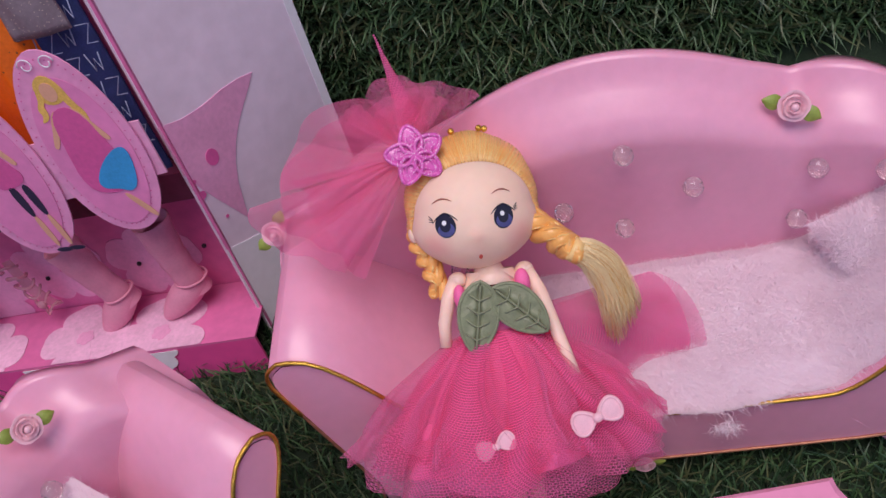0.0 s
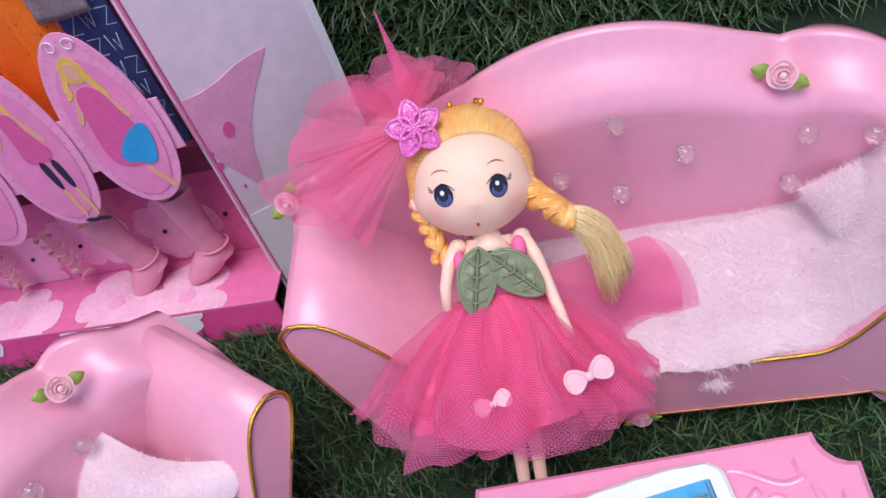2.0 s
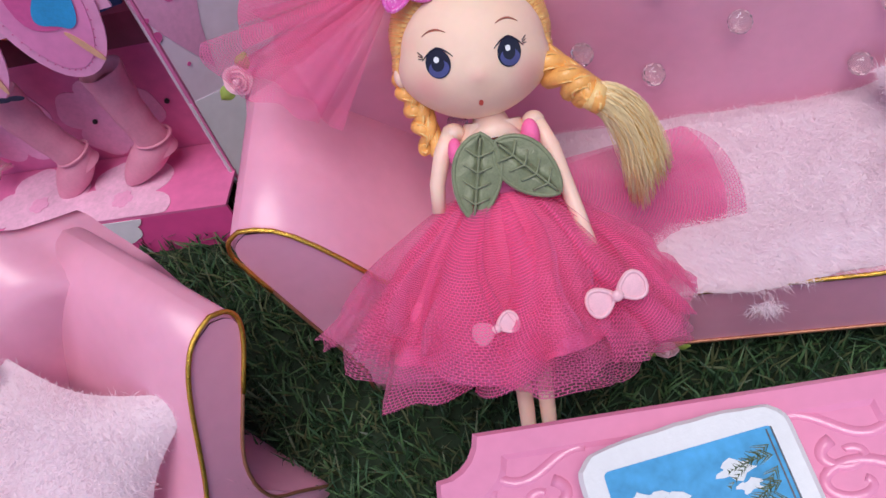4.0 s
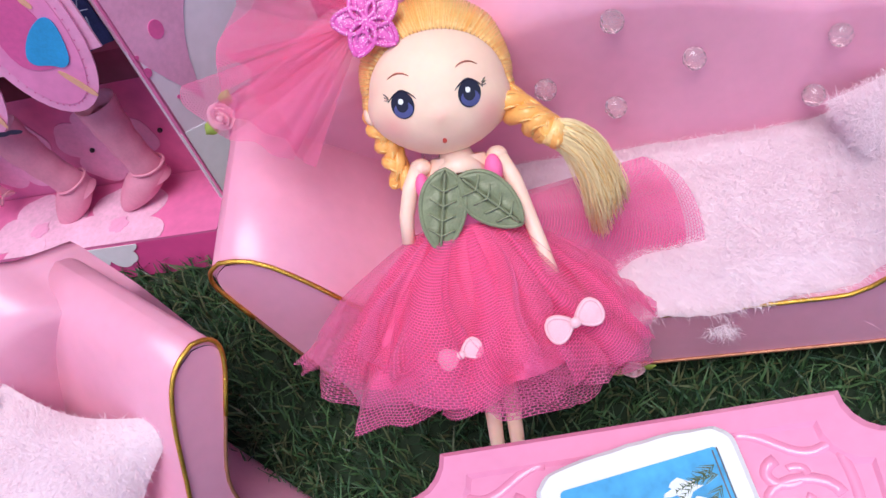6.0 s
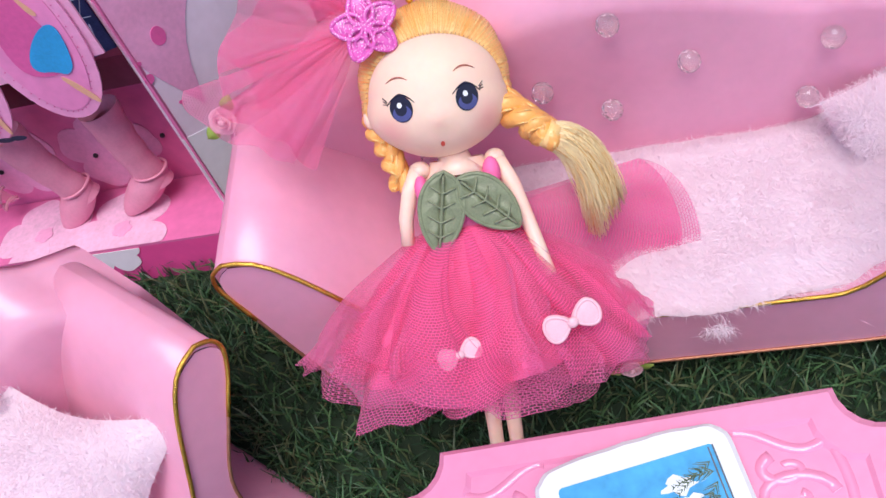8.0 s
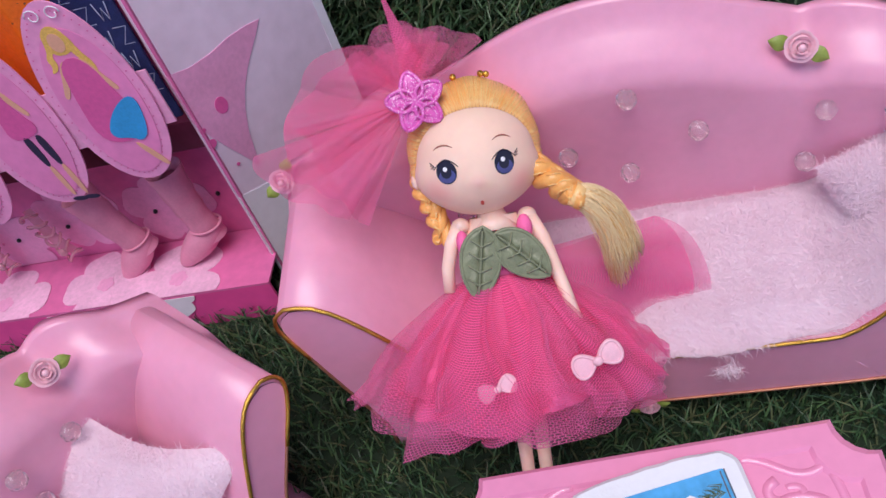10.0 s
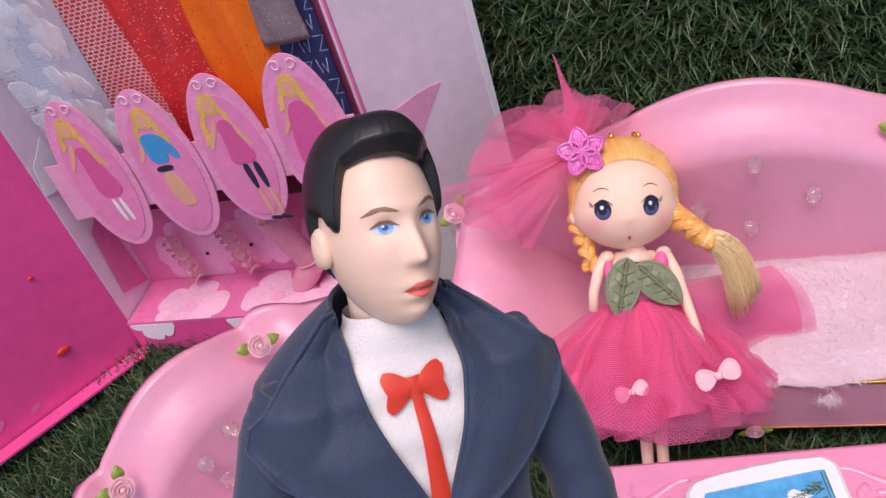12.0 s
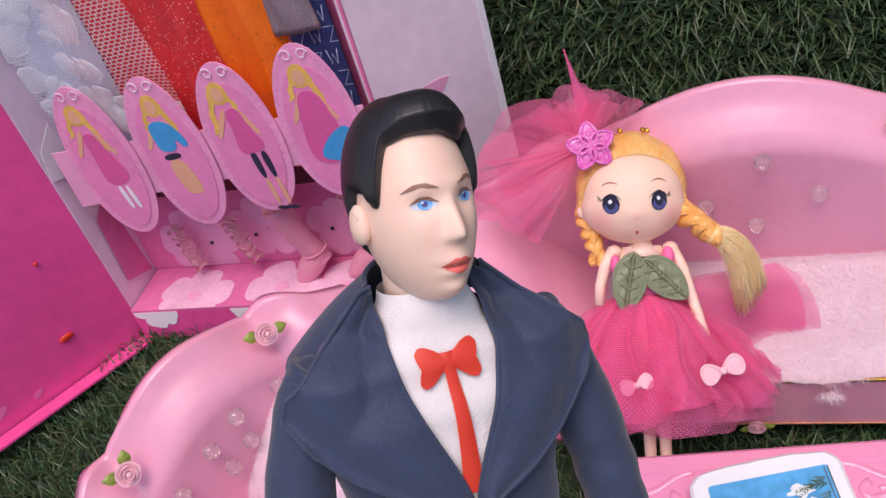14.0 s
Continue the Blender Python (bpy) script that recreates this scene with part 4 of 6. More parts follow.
            print_("belt_shape", [(cx - 0.007, hz - 0.031), (cx + 0.004, hz - 0.03), (cx + 0.004, hz - 0.034), (cx - 0.007, hz - 0.035)], BLACK_PRINT, 0.0004, "printed dark belt")
            print_("skirt_shape", [(cx - 0.007, hz - 0.035), (cx + 0.004, hz - 0.034), (cx + 0.009, hz - 0.058), (cx + 0.002, hz - 0.06), (cx - 0.004, hz - 0.058)], FACE_PRINT, 0.0003, "printed pale trousers")
        elif kind == "skirt":
            print_("skirt_shape", [(cx - 0.005, hz - 0.01), (cx + 0.004, hz - 0.008), (cx + 0.006, hz - 0.022), (cx + 0.013, hz - 0.036), (cx - 0.006, hz - 0.04), (cx - 0.004, hz - 0.024)], ROSE_PRINT, 0.0004, "printed pink skirt")
            for k in (0, 1):
                x0 = cx - 0.001 + 0.0065 * k
                print_("leg_shape", [(x0, hz - 0.038), (x0 + 0.0045, hz - 0.037), (x0 + 0.0055, hz - 0.055), (x0 + 0.0025, hz - 0.056)], BLACK_PRINT, 0.0004, "printed black legging")
                print_("skin_shape", [(x0 + 0.0025, hz - 0.056), (x0 + 0.0055, hz - 0.055), (x0 + 0.007, hz - 0.074), (x0 + 0.0045, hz - 0.075)], FACE_PRINT, 0.0004, "printed skin-coloured leg")
                print_("shoe_shape", ellipse(x0 + 0.007, hz - 0.077, 0.004, 0.0013, 14, -0.1), BLACK_PRINT, 0.0005, "printed dark shoe")
        else:
            print_("dress_shape", [(cx - 0.007, hz - 0.008), (cx + 0.005, hz - 0.008), (cx + 0.01, hz - 0.03), (cx + 0.016, hz - 0.05), (cx + 0.0, hz - 0.055), (cx - 0.012, hz - 0.05), (cx - 0.01, hz - 0.025)], ROSE_PRINT, 0.0004, "printed pink gown")
            print_("blue_shape", [(cx + 0.003, hz - 0.036), (cx + 0.013, hz - 0.03), (cx + 0.0165, hz - 0.034), (cx + 0.013, hz - 0.05), (cx + 0.008, hz - 0.055), (cx + 0.003, hz - 0.052), (cx - 0.004, hz - 0.051), (cx - 0.005, hz - 0.046)], BLUE_PRINT, 0.0006, "printed blue shoe shape")
            print_("leg_shape", [(cx + 0.002, hz - 0.055), (cx + 0.006, hz - 0.056), (cx + 0.014, hz - 0.07), (cx + 0.011, hz - 0.071)], FACE_PRINT, 0.0003, "printed skin-coloured leg")
    return top


card_strip()


# ---- hanging clothes ----
def garment(name, x0, x1, z0, z1, y, mat, folds, amp, label, flare=0.0, seed=0, hem=0.0):
    s = Shape()
    mid = (x0 + x1) / 2

    def cloth(u, v, off=0.0):
        z = z1 + (z0 - z1) * v
        w = (x1 - x0) * (1 + flare * (v - 0.5))
        x = mid + w * (u - 0.5) + 0.002 * wobble(u * 3, v * 4, seed, 1)
        yy = y - amp * math.sin(math.pi * folds * u + 1.2 * v + seed) * (0.6 + 0.4 * v) - 0.003 * math.sin(math.pi * u) + off
        yy += 0.0015 * wobble(u * 5, v * 9, seed + 3, 1)
        return (x, yy, z + hem * math.sin(7 * u + seed) * v)
    a = s.grid(cloth, 30, 40, mat)
    b = s.grid(lambda u, v: cloth(u, v, 0.0012), 30, 40, mat)
    for r0, r1 in ((a[0], b[0]), (a[-1], b[-1]), ([r[0] for r in a], [r[0] for r in b]), ([r[-1] for r in a], [r[-1] for r in b])):
        for i in range(len(r0) - 1):
            s.bm.faces.new((r0[i], r0[i + 1], r1[i + 1], r1[i])).material_index = 0
    ob = s.make(name)
    ob.matrix_world = LEAN
    tagged(ob, label, "doll clothes", "clothes hanging in the box")
    return ob


garment("red_dress", -0.2888, -0.2401, 0.113, 0.335, 0.1125, RED_GLITTER, 3, 0.003, "dark red glitter doll dress hanging in the box", seed=1)
garment("red_dress", -0.2547, -0.2095, 0.113, 0.335, 0.109, RED_GLITTER, 3, 0.003, "red doll dress with gold glitter specks hanging in the box", seed=2)
garment("orange_dress", -0.2165, -0.1715, 0.113, 0.335, 0.1075, ORANGE, 2, 0.0035, "glossy orange satin doll dress with dark sequins", 0.15, seed=3)
garment("grey_top", -0.187, -0.152, 0.193, 0.335, 0.1065, GREY_GLITTER, 1, 0.0015, "grey glitter net doll top hanging in the box", seed=4)
navy = garment("navy_dress", -0.188, -0.1486, 0.1, 0.335, 0.113, DENIM, 1.5, 0.0012, "navy doll dress printed with pale zigzags", seed=5)
rnd = random.Random(8)
for i in range(4):
    for j in range(9):
        x, z = -0.178 + 0.0088 * i + (0.003 if j % 2 else 0), 0.125 + 0.0125 * j + rnd.uniform(-0.001, 0.001)
        if x > -0.14:
            continue
        q = Shape()
        w, h = 0.0031, 0.0043
        pts = ((-w, h), (-w * 0.5, -h), (0, h * 0.4), (w * 0.5, -h), (w, h)) if (i + j) % 2 else ((-w, h), (w, h), (-w * 0.6, -h), (w, -h))
        q.tube([(x + a, 0.1075, z + b) for a, b in pts], 0.00027, DENIM_LINE, 4)
        ob = q.make("zigzag_print", navy)


def lace_piece():
    top = thing("white_lace_dress", LEAN, "white lace doll dress hanging in the box", "doll clothes", "clothes hanging in the box")

    def sheet(u, v):
        z = 0.335 - 0.175 * v - 0.012 * u * v
        x = -0.338 + 0.075 * u + 0.014 * v * (u - 0.4) + 0.01 * v
        y = 0.1 - 0.005 * math.sin(9 * u + 3 * v) - 0.004 * u + 0.002 * wobble(u * 4, v * 6, 2, 1)
        return (x, y, z)
    s = Shape()
    s.grid(sheet, 40, 60, LACE, weave=(0.08, 0.18))
    s.make("net", top, "open white net")
    s = Shape()
    s.grid(lambda u, v: (-0.343 + 0.05 * u, 0.117 - 0.003 * math.sin(8 * u + v), 0.335 - 0.215 * v), 24, 30, LACE_LINING)
    s.make("lining", top, "pale blue-white cloth lining")
    r_ = random.Random(12)
    for i in range(70):
        u0, v0 = r_.uniform(0.02, 0.6), r_.uniform(0.3, 0.92)
        if i < 24:
            u0, v0 = 0.08 + 0.88 * i / 23, 0.93 + 0.03 * math.sin(2 * i)
        ln_, wd_, way = r_.uniform(0.05, 0.11), r_.uniform(0.06, 0.13), r_.uniform(-0.9, 0.9)

        def leaf(u, v, u0=u0, v0=v0, ln_=ln_, wd_=wd_, way=way):
            t = 2 * v - 1
            half = (1 - t * t) ** 0.6 * (1 + 0.12 * math.sin(11 * v + u0 * 9))
            du, dv = wd_ * 1.6 * half * (u - 0.5), ln_ * 0.5 * t
            p = sheet(*(min(1.0, max(0.0, q)) for q in (u0 + du * math.cos(way) - dv * 1.9 * math.sin(way), v0 + dv * math.cos(way) + du * 0.5 * math.sin(way))))
            return (p[0], p[1] - 0.0008 - 0.0008 * half * math.sin(math.pi * u), p[2])
        q = Shape()
        q.grid(leaf, 8, 10, LACE_DENSE, weave=(0.014, 0.02))
        q.tube([leaf(0, k / 12) for k in range(13)] + [leaf(1, 1 - k / 12) for k in range(13)], 0.00022, LACE_CLOTH, 4)
        q.make("lace_flower", top)
    return top


lace_piece()


# ---- boots and sandals tied to the back panel ----
def boot():
    top = thing("boot", Matrix.Identity(4), "soft pink vinyl doll boot tied to the card", "boot", "pair of boots")
    s = Shape()

    def leg(u, v):
        a = 2 * math.pi * u
        z = 0.058 - 0.05 * v
        r = 0.0098 - 0.0022 * math.sin(2.2 * v) + 0.00022 * math.sin(v * 26) + 0.0004 * wobble(math.cos(a), math.sin(a), v * 5, 1.5)
        return (r * math.cos(a) + 0.0012 * math.sin(3 * v), r * math.sin(a) * 0.85, z)
    s.grid(leg, 24, 24, BOOT, True)
    s.grid(lambda u, v: ((0.0098 - 0.003 * v) * math.cos(6.2832 * u), (0.0098 - 0.003 * v) * math.sin(6.2832 * u) * 0.85, 0.058 - 0.006 * v * v), 24, 4, BOOT, True)
    s.make("shaft", top)
    s = Shape()
    s.ball((0, 0, 0), (0.0185, 0.008, 0.0088), BOOT, 28, 16, Matrix.Translation((0.0085, 0, 0.0065)) @ Matrix.Rotation(radians(30), 4, "Y"),
           lambda p: Vector((p.x, p.y * (1 - 0.12 * p.x / 0.0185), p.z * (0.86 if p.z < 0 else 1) * (1 - 0.3 * max(0, p.x) / 0.0185))))
    s.make("foot", top)
    s = Shape()
    s.tube([(0.0085 * math.cos(a), 0.0074 * math.sin(a), 0.0165 + 0.0008 * math.cos(a)) for a in (i * 2 * math.pi / 20 for i in range(21))], 0.0007, BOOT, 6)
    s.make("ankle_seam", top)
    return top


b1 = boot()
b1.matrix_world = LEAN @ pose(-0.1665, 0.1085, 0.0305, 0, 4, 196)
copy_thing(b1, LEAN @ pose(-0.2055, 0.1085, 0.0295, 0, 16, 196))
for x, z in ((-0.16, 0.055), (-0.2, 0.05), (-0.255, 0.05), (-0.29, 0.046)):
    s = Shape()
    s.ball((x, 0.1218, z), (0.0013, 0.0012, 0.0013), DOT_BLACK, 10, 8)
    tie = s.make("twist_tie")
    tie.matrix_world = LEAN
    tagged(tie, "small black wire tie in the card back", "tie", "wire ties")


def sandal():
    top = thing("strappy_sandal", Matrix.Identity(4), "clear pink plastic doll sandal tied to the card", "sandal", "pair of sandals")
    s = Shape()
    s.grid(lambda u, v: ((u - 0.5) * 0.009 * (1 - 0.4 * abs(v - 0.35)), -0.002 - 0.007 * math.sin(2.2 * v) * (1 - v), -0.019 + 0.038 * v), 6, 12, CLEAR_PINK)
    s.make("sole", top)
    for k in range(6):
        z = -0.016 + 0.0066 * k
        s = Shape()
        s.tube([(0.0056 * math.cos(a), -0.004 - 0.005 * math.sin(a), z + 0.0022 * math.sin(2 * a + k)) for a in (math.pi * i / 10 for i in range(11))], 0.0009, CLEAR_PINK, 6)
        s.make("strap", top)
    s = Shape()
    s.ball((0, -0.0095, -0.01), (0.0028, 0.0016, 0.0028), CLEAR_PINK, 12, 8)
    s.make("bow", top)
    return top


s1 = sandal()
s1.matrix_world = LEAN @ pose(-0.302, 0.118, 0.05, 0, -12, 0)
copy_thing(s1, LEAN @ pose(-0.26, 0.118, 0.053, 0, -16, 0))


# ---- blonde doll in a tulle dress, leaning back on the sofa ----
def girl_doll():
    s = Shape()
    # head
    def head_shape(p):
        x, y, z = p
        if z < 0:
            x *= 1 + 0.10 * math.sin(math.pi * min(1, -z / 0.022))
            if y < 0:
                y *= 1 + 0.05 * (-z / 0.022)
        if y < 0:
            y -= 0.0013 * math.exp(-((x + 0.0006) ** 2 + (z + 0.0096) ** 2) / 0.0028 ** 2)
        return Vector((x, y, z))
    s.ball((0, 0, 0), (0.0228, 0.0215, 0.0222), FACE, 80, 60, None, head_shape)

    def face_y(x, z, lift=0.0002):
        k = 1 + 0.10 * math.sin(math.pi * min(1, max(0, -z / 0.022)))
        r = 1 - (x / (0.0228 * k)) ** 2 - (z / 0.0222) ** 2
        return -0.0215 * math.sqrt(max(0.02, r)) * (1 + 0.05 * max(0, -z) / 0.022) - lift

    def paint(outline, mat, lift):
        k = s.slot(mat)
        cx, cz = sum(p[0] for p in outline) / len(outline), sum(p[1] for p in outline) / len(outline)
        rings = []
        for f in (1.0, 0.6, 0.25):
            rings.append([s.bm.verts.new((cx + (x - cx) * f, face_y(cx + (x - cx) * f, cz + (z - cz) * f, lift), cz + (z - cz) * f)) for x, z in outline])
        n = len(outline)
        for a, b in zip(rings, rings[1:]):
            for j in range(n):
                s.bm.faces.new((a[j], a[(j + 1) % n], b[(j + 1) % n], b[j])).material_index = k
        s.bm.faces.new(rings[-1]).material_index = k
    for sg, ex, ez in ((-1, -0.0116, -0.0042), (1, 0.0093, -0.0036)):
        paint(ellipse(ex, ez - 0.0002, 0.0036, 0.0043, 24, sg * -0.22), EYE_DARK, 0.00022)
        paint(ellipse(ex + 0.0001, ez - 0.0016, 0.003, 0.0025, 20), EYE_BLUE, 0.00034)
        paint(ellipse(ex - 0.0001, ez - 0.0002, 0.0019, 0.0022, 18), EYE_DARK, 0.00042)
        paint(ellipse(ex - 0.0004, ez + 0.001, 0.0008, 0.0009, 16), WHITE, 0.0006)
        lid = [(ex + 0.0044 * t, ez + 0.0021 + 0.0022 * (1 - t * t) - 0.0008 * abs(t)) for t in (i / 8 - 1 for i in range(17))]
        s.tube([(x, face_y(x, z), z) for x, z in lid], lambda t: 0.00012 + 0.00022 * math.sin(math.pi * t), EYE_DARK, 6)
        for k in range(3):
            x, z = ex + sg * 0.0042, ez + 0.0026 - 0.0004 * k
            s.tube([(x, face_y(x, z), z), (x + sg * 0.0013, face_y(x + sg * 0.0013, z + 0.0012), z + 0.0014 - 0.0006 * k)], 0.00016, EYE_DARK, 4)
        arch = [(ex + 0.0034 * t + sg * 0.0002, ez + 0.0083 + 0.0013 * (1 - t * t)) for t in (i / 8 - 1 for i in range(17))]
        s.tube([(x, face_y(x, z), z) for x, z in arch], lambda t: 0.0001 + 0.0002 * math.sin(math.pi * t), BROW, 6)
    paint(ellipse(-0.0003, -0.0172, 0.0007, 0.0009, 12), LIPS, 0.0003)
    for sg in (-1, 1):
        s.ball((sg * 0.0232, 0.001, -0.006), (0.0022, 0.003, 0.0036), SKIN, 12, 8)

    # hair: strands combed back from the forehead over a cap
    def cap(u, v, grow=0.0):
        ph = 2 * math.pi * u
        sn = math.sin(ph)
        edge = radians(49 + 27 * (1 - sn) if sn > 0 else 76 + 32 * -sn)
        th = edge + (math.pi - 0.05 - edge) * v
        r = 1.0 + 0.085 * smooth(0, 0.16, v) + 0.002 * abs(math.sin(80 * ph + 3 * v)) * smooth(0, 0.1, v) + 0.012 * math.sin(9 * ph + 2 * v) * smooth(0.05, 0.3, v) + 0.27 * max(0.0, sn) * smooth(0.0, 0.42, v) + grow
        c = math.sin(th)
        k = 1 + 0.1 * math.sin(math.pi * min(1, max(0, -sn * c)))
        return (0.0229 * k * r * c * math.cos(ph), -0.0216 * r * math.cos(th) + 0.0004, 0.0223 * r * c * sn)
    s.grid(cap, 640, 20, HAIR, True)
    rnd_ = random.Random(5)
    for i in range(700):
        u0, g0 = rnd_.uniform(-0.04, 0.54), rnd_.uniform(0.0, 0.012)
        d = rnd_.uniform(-0.006, 0.006)
        s.tube([cap((u0 + d * t) % 1, 0.01 + 0.6 * t, g0 * math.sin(math.pi * t)) for t in (k / 8 for k in range(9))], lambda t: 0.00013, HAIR_PALE if i % 3 else HAIR, 4)
    # rooting marks along the hairline
    for i in range(46):
        u0 = 0.005 + 0.5 * i / 45
        s.tube([cap(u0, 0.0, 0.012), cap(u0 + 0.001, 0.016, 0.03)], 0.00011, BROW, 4)
    def braid(path, rad, turns):
        for ph in (0, 2.094, 4.189):
            pts = []
            for i in range(40):
                t = i / 39
                k = t * (len(path) - 1)
                j = min(int(k), len(path) - 2)
                c = Vector(path[j]).lerp(Vector(path[j + 1]), k - j)
                a = turns * 2 * math.pi * t + ph + 0.25 * math.sin(9 * t)
                pts.append(c + Vector((rad * 0.5 * math.sin(a), rad * 0.5 * math.sin(2 * a), rad * 0.55 * math.cos(a))))
            s.tube(pts, lambda t: rad * (0.6 - 0.14 * t), HAIR, 10)
            for q in range(26):
                b = 2 * math.pi * q / 26
                off = Vector((0.5 * math.cos(b), -abs(math.sin(b)) * 0.9, 0.62 * math.sin(b)))
                s.tube([c + off * rad * (0.6 - 0.14 * i / 39) * (1.0 + 0.12 * math.sin(q * 5 + i * 0.4)) for i, c in enumerate(pts)][::2], 0.00022, HAIR_PALE if q % 3 else HAIR, 4)
    braid([(0.0215, -0.002, -0.008), (0.026, -0.006, -0.0125), (0.031, -0.008, -0.017), (0.0345, -0.009, -0.02)], 0.0056, 1.15)
    braid([(-0.0215, 0.005, -0.006), (-0.0212, 0.005, -0.012), (-0.0185, 0.005, -0.0195), (-0.0165, 0.004, -0.03)], 0.0046, 1.4)
    s.tube([(0.033, -0.009, -0.019), (0.0345, -0.009, -0.02), (0.0362, -0.009, -0.0211)], 0.0047, HAIR_PALE, 14)
    def tail(u, v):
        a = 2 * math.pi * u
        r = 0.0034 * (1 + 1.1 * v) * (1 - 0.55 * smooth(0.8, 1.0, v)) * (1 + 0.05 * math.sin(9 * a + 3 * v))
        q = 0.93 * v
        return (0.034 + 0.0135 * math.sin(1.45 * q) + 0.0045 * q + r * 0.75 * math.cos(a), -0.0085 + r * 0.8 * math.sin(a) + 0.008 * q * q, -0.0197 - 0.004 * q - 0.027 * q * q + r * 0.6 * math.cos(a))
    s.grid(tail, 40, 24, HAIR_TAIL, True)
    for i in range(1100):
        a, r = rnd_.uniform(0, 6.283), 0.0036 * (0.8 + 0.3 * rnd_.random())
        oy, oz = r * math.cos(a), r * math.sin(a)
        ln, sp, wv = rnd_.uniform(0.72, 1.05), rnd_.uniform(0.7, 1.7), rnd_.uniform(0, 6)
        pts = []
        for t in (k / 9 for k in range(10)):
            w = 0.0009 * t * math.sin(7 * t + wv)
            pts.append((0.034 + (0.0135 * math.sin(1.45 * t) * ln + 0.0045 * t) + oz * 0.6 * (1 + sp * t) + w, -0.0085 + oy * (1 + sp * t) + 0.008 * t * t, -0.0197 - (0.004 * t + 0.027 * t * t) * ln + oz * (1 + 0.6 * sp * t) + w))
        s.tube(pts, lambda t: 0.00015 * (1 - 0.4 * t), HAIR_TAIL if i % 5 else HAIR_PALE, 3)

    # body
    s.tube([(0.002, 0.001, -0.019), (0.003, 0.001, -0.0245), (0.003, 0.0, -0.03)], lambda t: 0.0045 + 0.006 * t * t, SKIN, 16)

    def torso(u, v):
        a = 2 * math.pi * u
        z = -0.0235 - 0.03 * v
        w = 0.009 + 0.0052 * math.sin(min(1, v * 2.6) * math.pi / 2) - 0.004 * v
        return (0.0034 + w * math.cos(a), 0.002 + w * 0.62 * math.sin(a), z)
    s.grid(torso, 24, 10, SKIN, True)
    s.grid(lambda u, v: (torso(u, 0.28 + 0.72 * v)[0] * 1.06 - 0.0002, (torso(u, 0.28 + 0.72 * v)[1] - 0.002) * 1.12 + 0.002, torso(u, 0.28 + 0.72 * v)[2]), 24, 8, BODICE, True)
    s.tube([(-0.0095, 0.0, -0.0248), (-0.0138, -0.001, -0.032), (-0.0165, -0.001, -0.041), (-0.0172, -0.001, -0.05)], lambda t: 0.0031 - 0.0008 * t, SKIN, 12)
    s.tube([(0.016, 0.0, -0.0242), (0.0206, -0.002, -0.034), (0.0232, -0.003, -0.044), (0.0262, -0.006, -0.056), (0.0285, -0.0095, -0.066)], lambda t: 0.0031 - 0.0009 * t, SKIN, 12)
    s.ball((-0.0094, 0.0, -0.0256), (0.0036, 0.0034, 0.0031), SKIN, 16, 10)
    s.ball((0.0162, 0.0, -0.025), (0.0036, 0.0034, 0.0031), SKIN, 16, 10)
    for x in (0.0025, 0.0095):
        s.tube([(x, 0.002, -0.055), (x, 0.0, -0.09), (x, -0.002, -0.12), (x, -0.003, -0.142)], lambda t: 0.0036 - 0.0014 * t, SKIN, 12)
        s.ball((x, -0.0055, -0.143), (0.003, 0.006, 0.0028), SKIN, 12, 8)

    s.ball((0.0142, -0.0052, -0.0292), (0.003, 0.0034, 0.0052), BODICE, 14, 10)
    s.ball((-0.0096, -0.0052, -0.0315), (0.0024, 0.0034, 0.0046), BODICE, 14, 10)
    # leaves on the bodice
    def cloth_leaf(cx, cz, ln, wd, turn):
        c_, s_ = math.cos(turn), math.sin(turn)
        for side in (0, 1):
            def fn(u, v):
                t = 2 * v - 1
                half = wd * (1 - abs(t) ** 2.2) ** 0.75 * (1 + 0.18 * t)
                x, z = half * (2 * u - 1), ln * t
                vein = 0.0006 * abs(math.sin(9 * v + abs(2 * u - 1) * 2.5)) * (1 - abs(2 * u - 1)) + 0.0009 * (1 - min(1, abs(2 * u - 1) * 6))
                y = -0.0108 - 0.0011 * (1 - (2 * u - 1) ** 2) + vein * 2.0 - 0.012 * (x + 0.0) ** 2 / 0.01 + side * 0.0008
                return (cx + x * c_ - z * s_, y, cz + x * s_ + z * c_)
            s.grid(fn, 16, 24, LEAF)
        rimp = []
        for i in range(41):
            t = -1 + 2 * (i / 20 if i <= 20 else (40 - i) / 20)
            half = wd * (1 - abs(t) ** 2.2) ** 0.75 * (1 + 0.18 * t) * (1 if i <= 20 else -1)
            x, z = half, ln * t
            rimp.append((cx + x * c_ - z * s_, -0.0107, cz + x * s_ + z * c_))
        s.tube(rimp, 0.00075, LEAF, 6)
        for k in range(4):
            z0 = ln * (-0.62 + 0.36 * k)
            chev = [(x_, z0 + 0.55 * abs(x_)) for x_ in (wd * (q / 5 - 0.62) for q in range(7))]
            s.tube([(cx + x_ * c_ - z_ * s_, -0.0118 + 1.2 * x_ * x_ / wd * 0.06, cz + x_ * s_ + z_ * c_) for x_, z_ in chev], 0.00038, LEAF, 5)
        s.tube([(cx - z_ * s_, -0.0117, cz + z_ * c_) for z_ in (ln * (q / 5 - 0.9) for q in range(10))], 0.0004, LEAF, 5)
    cloth_leaf(-0.0042, -0.0395, 0.0134, 0.0072, -0.2)
    cloth_leaf(0.0116, -0.0385, 0.0128, 0.0072, 0.78)

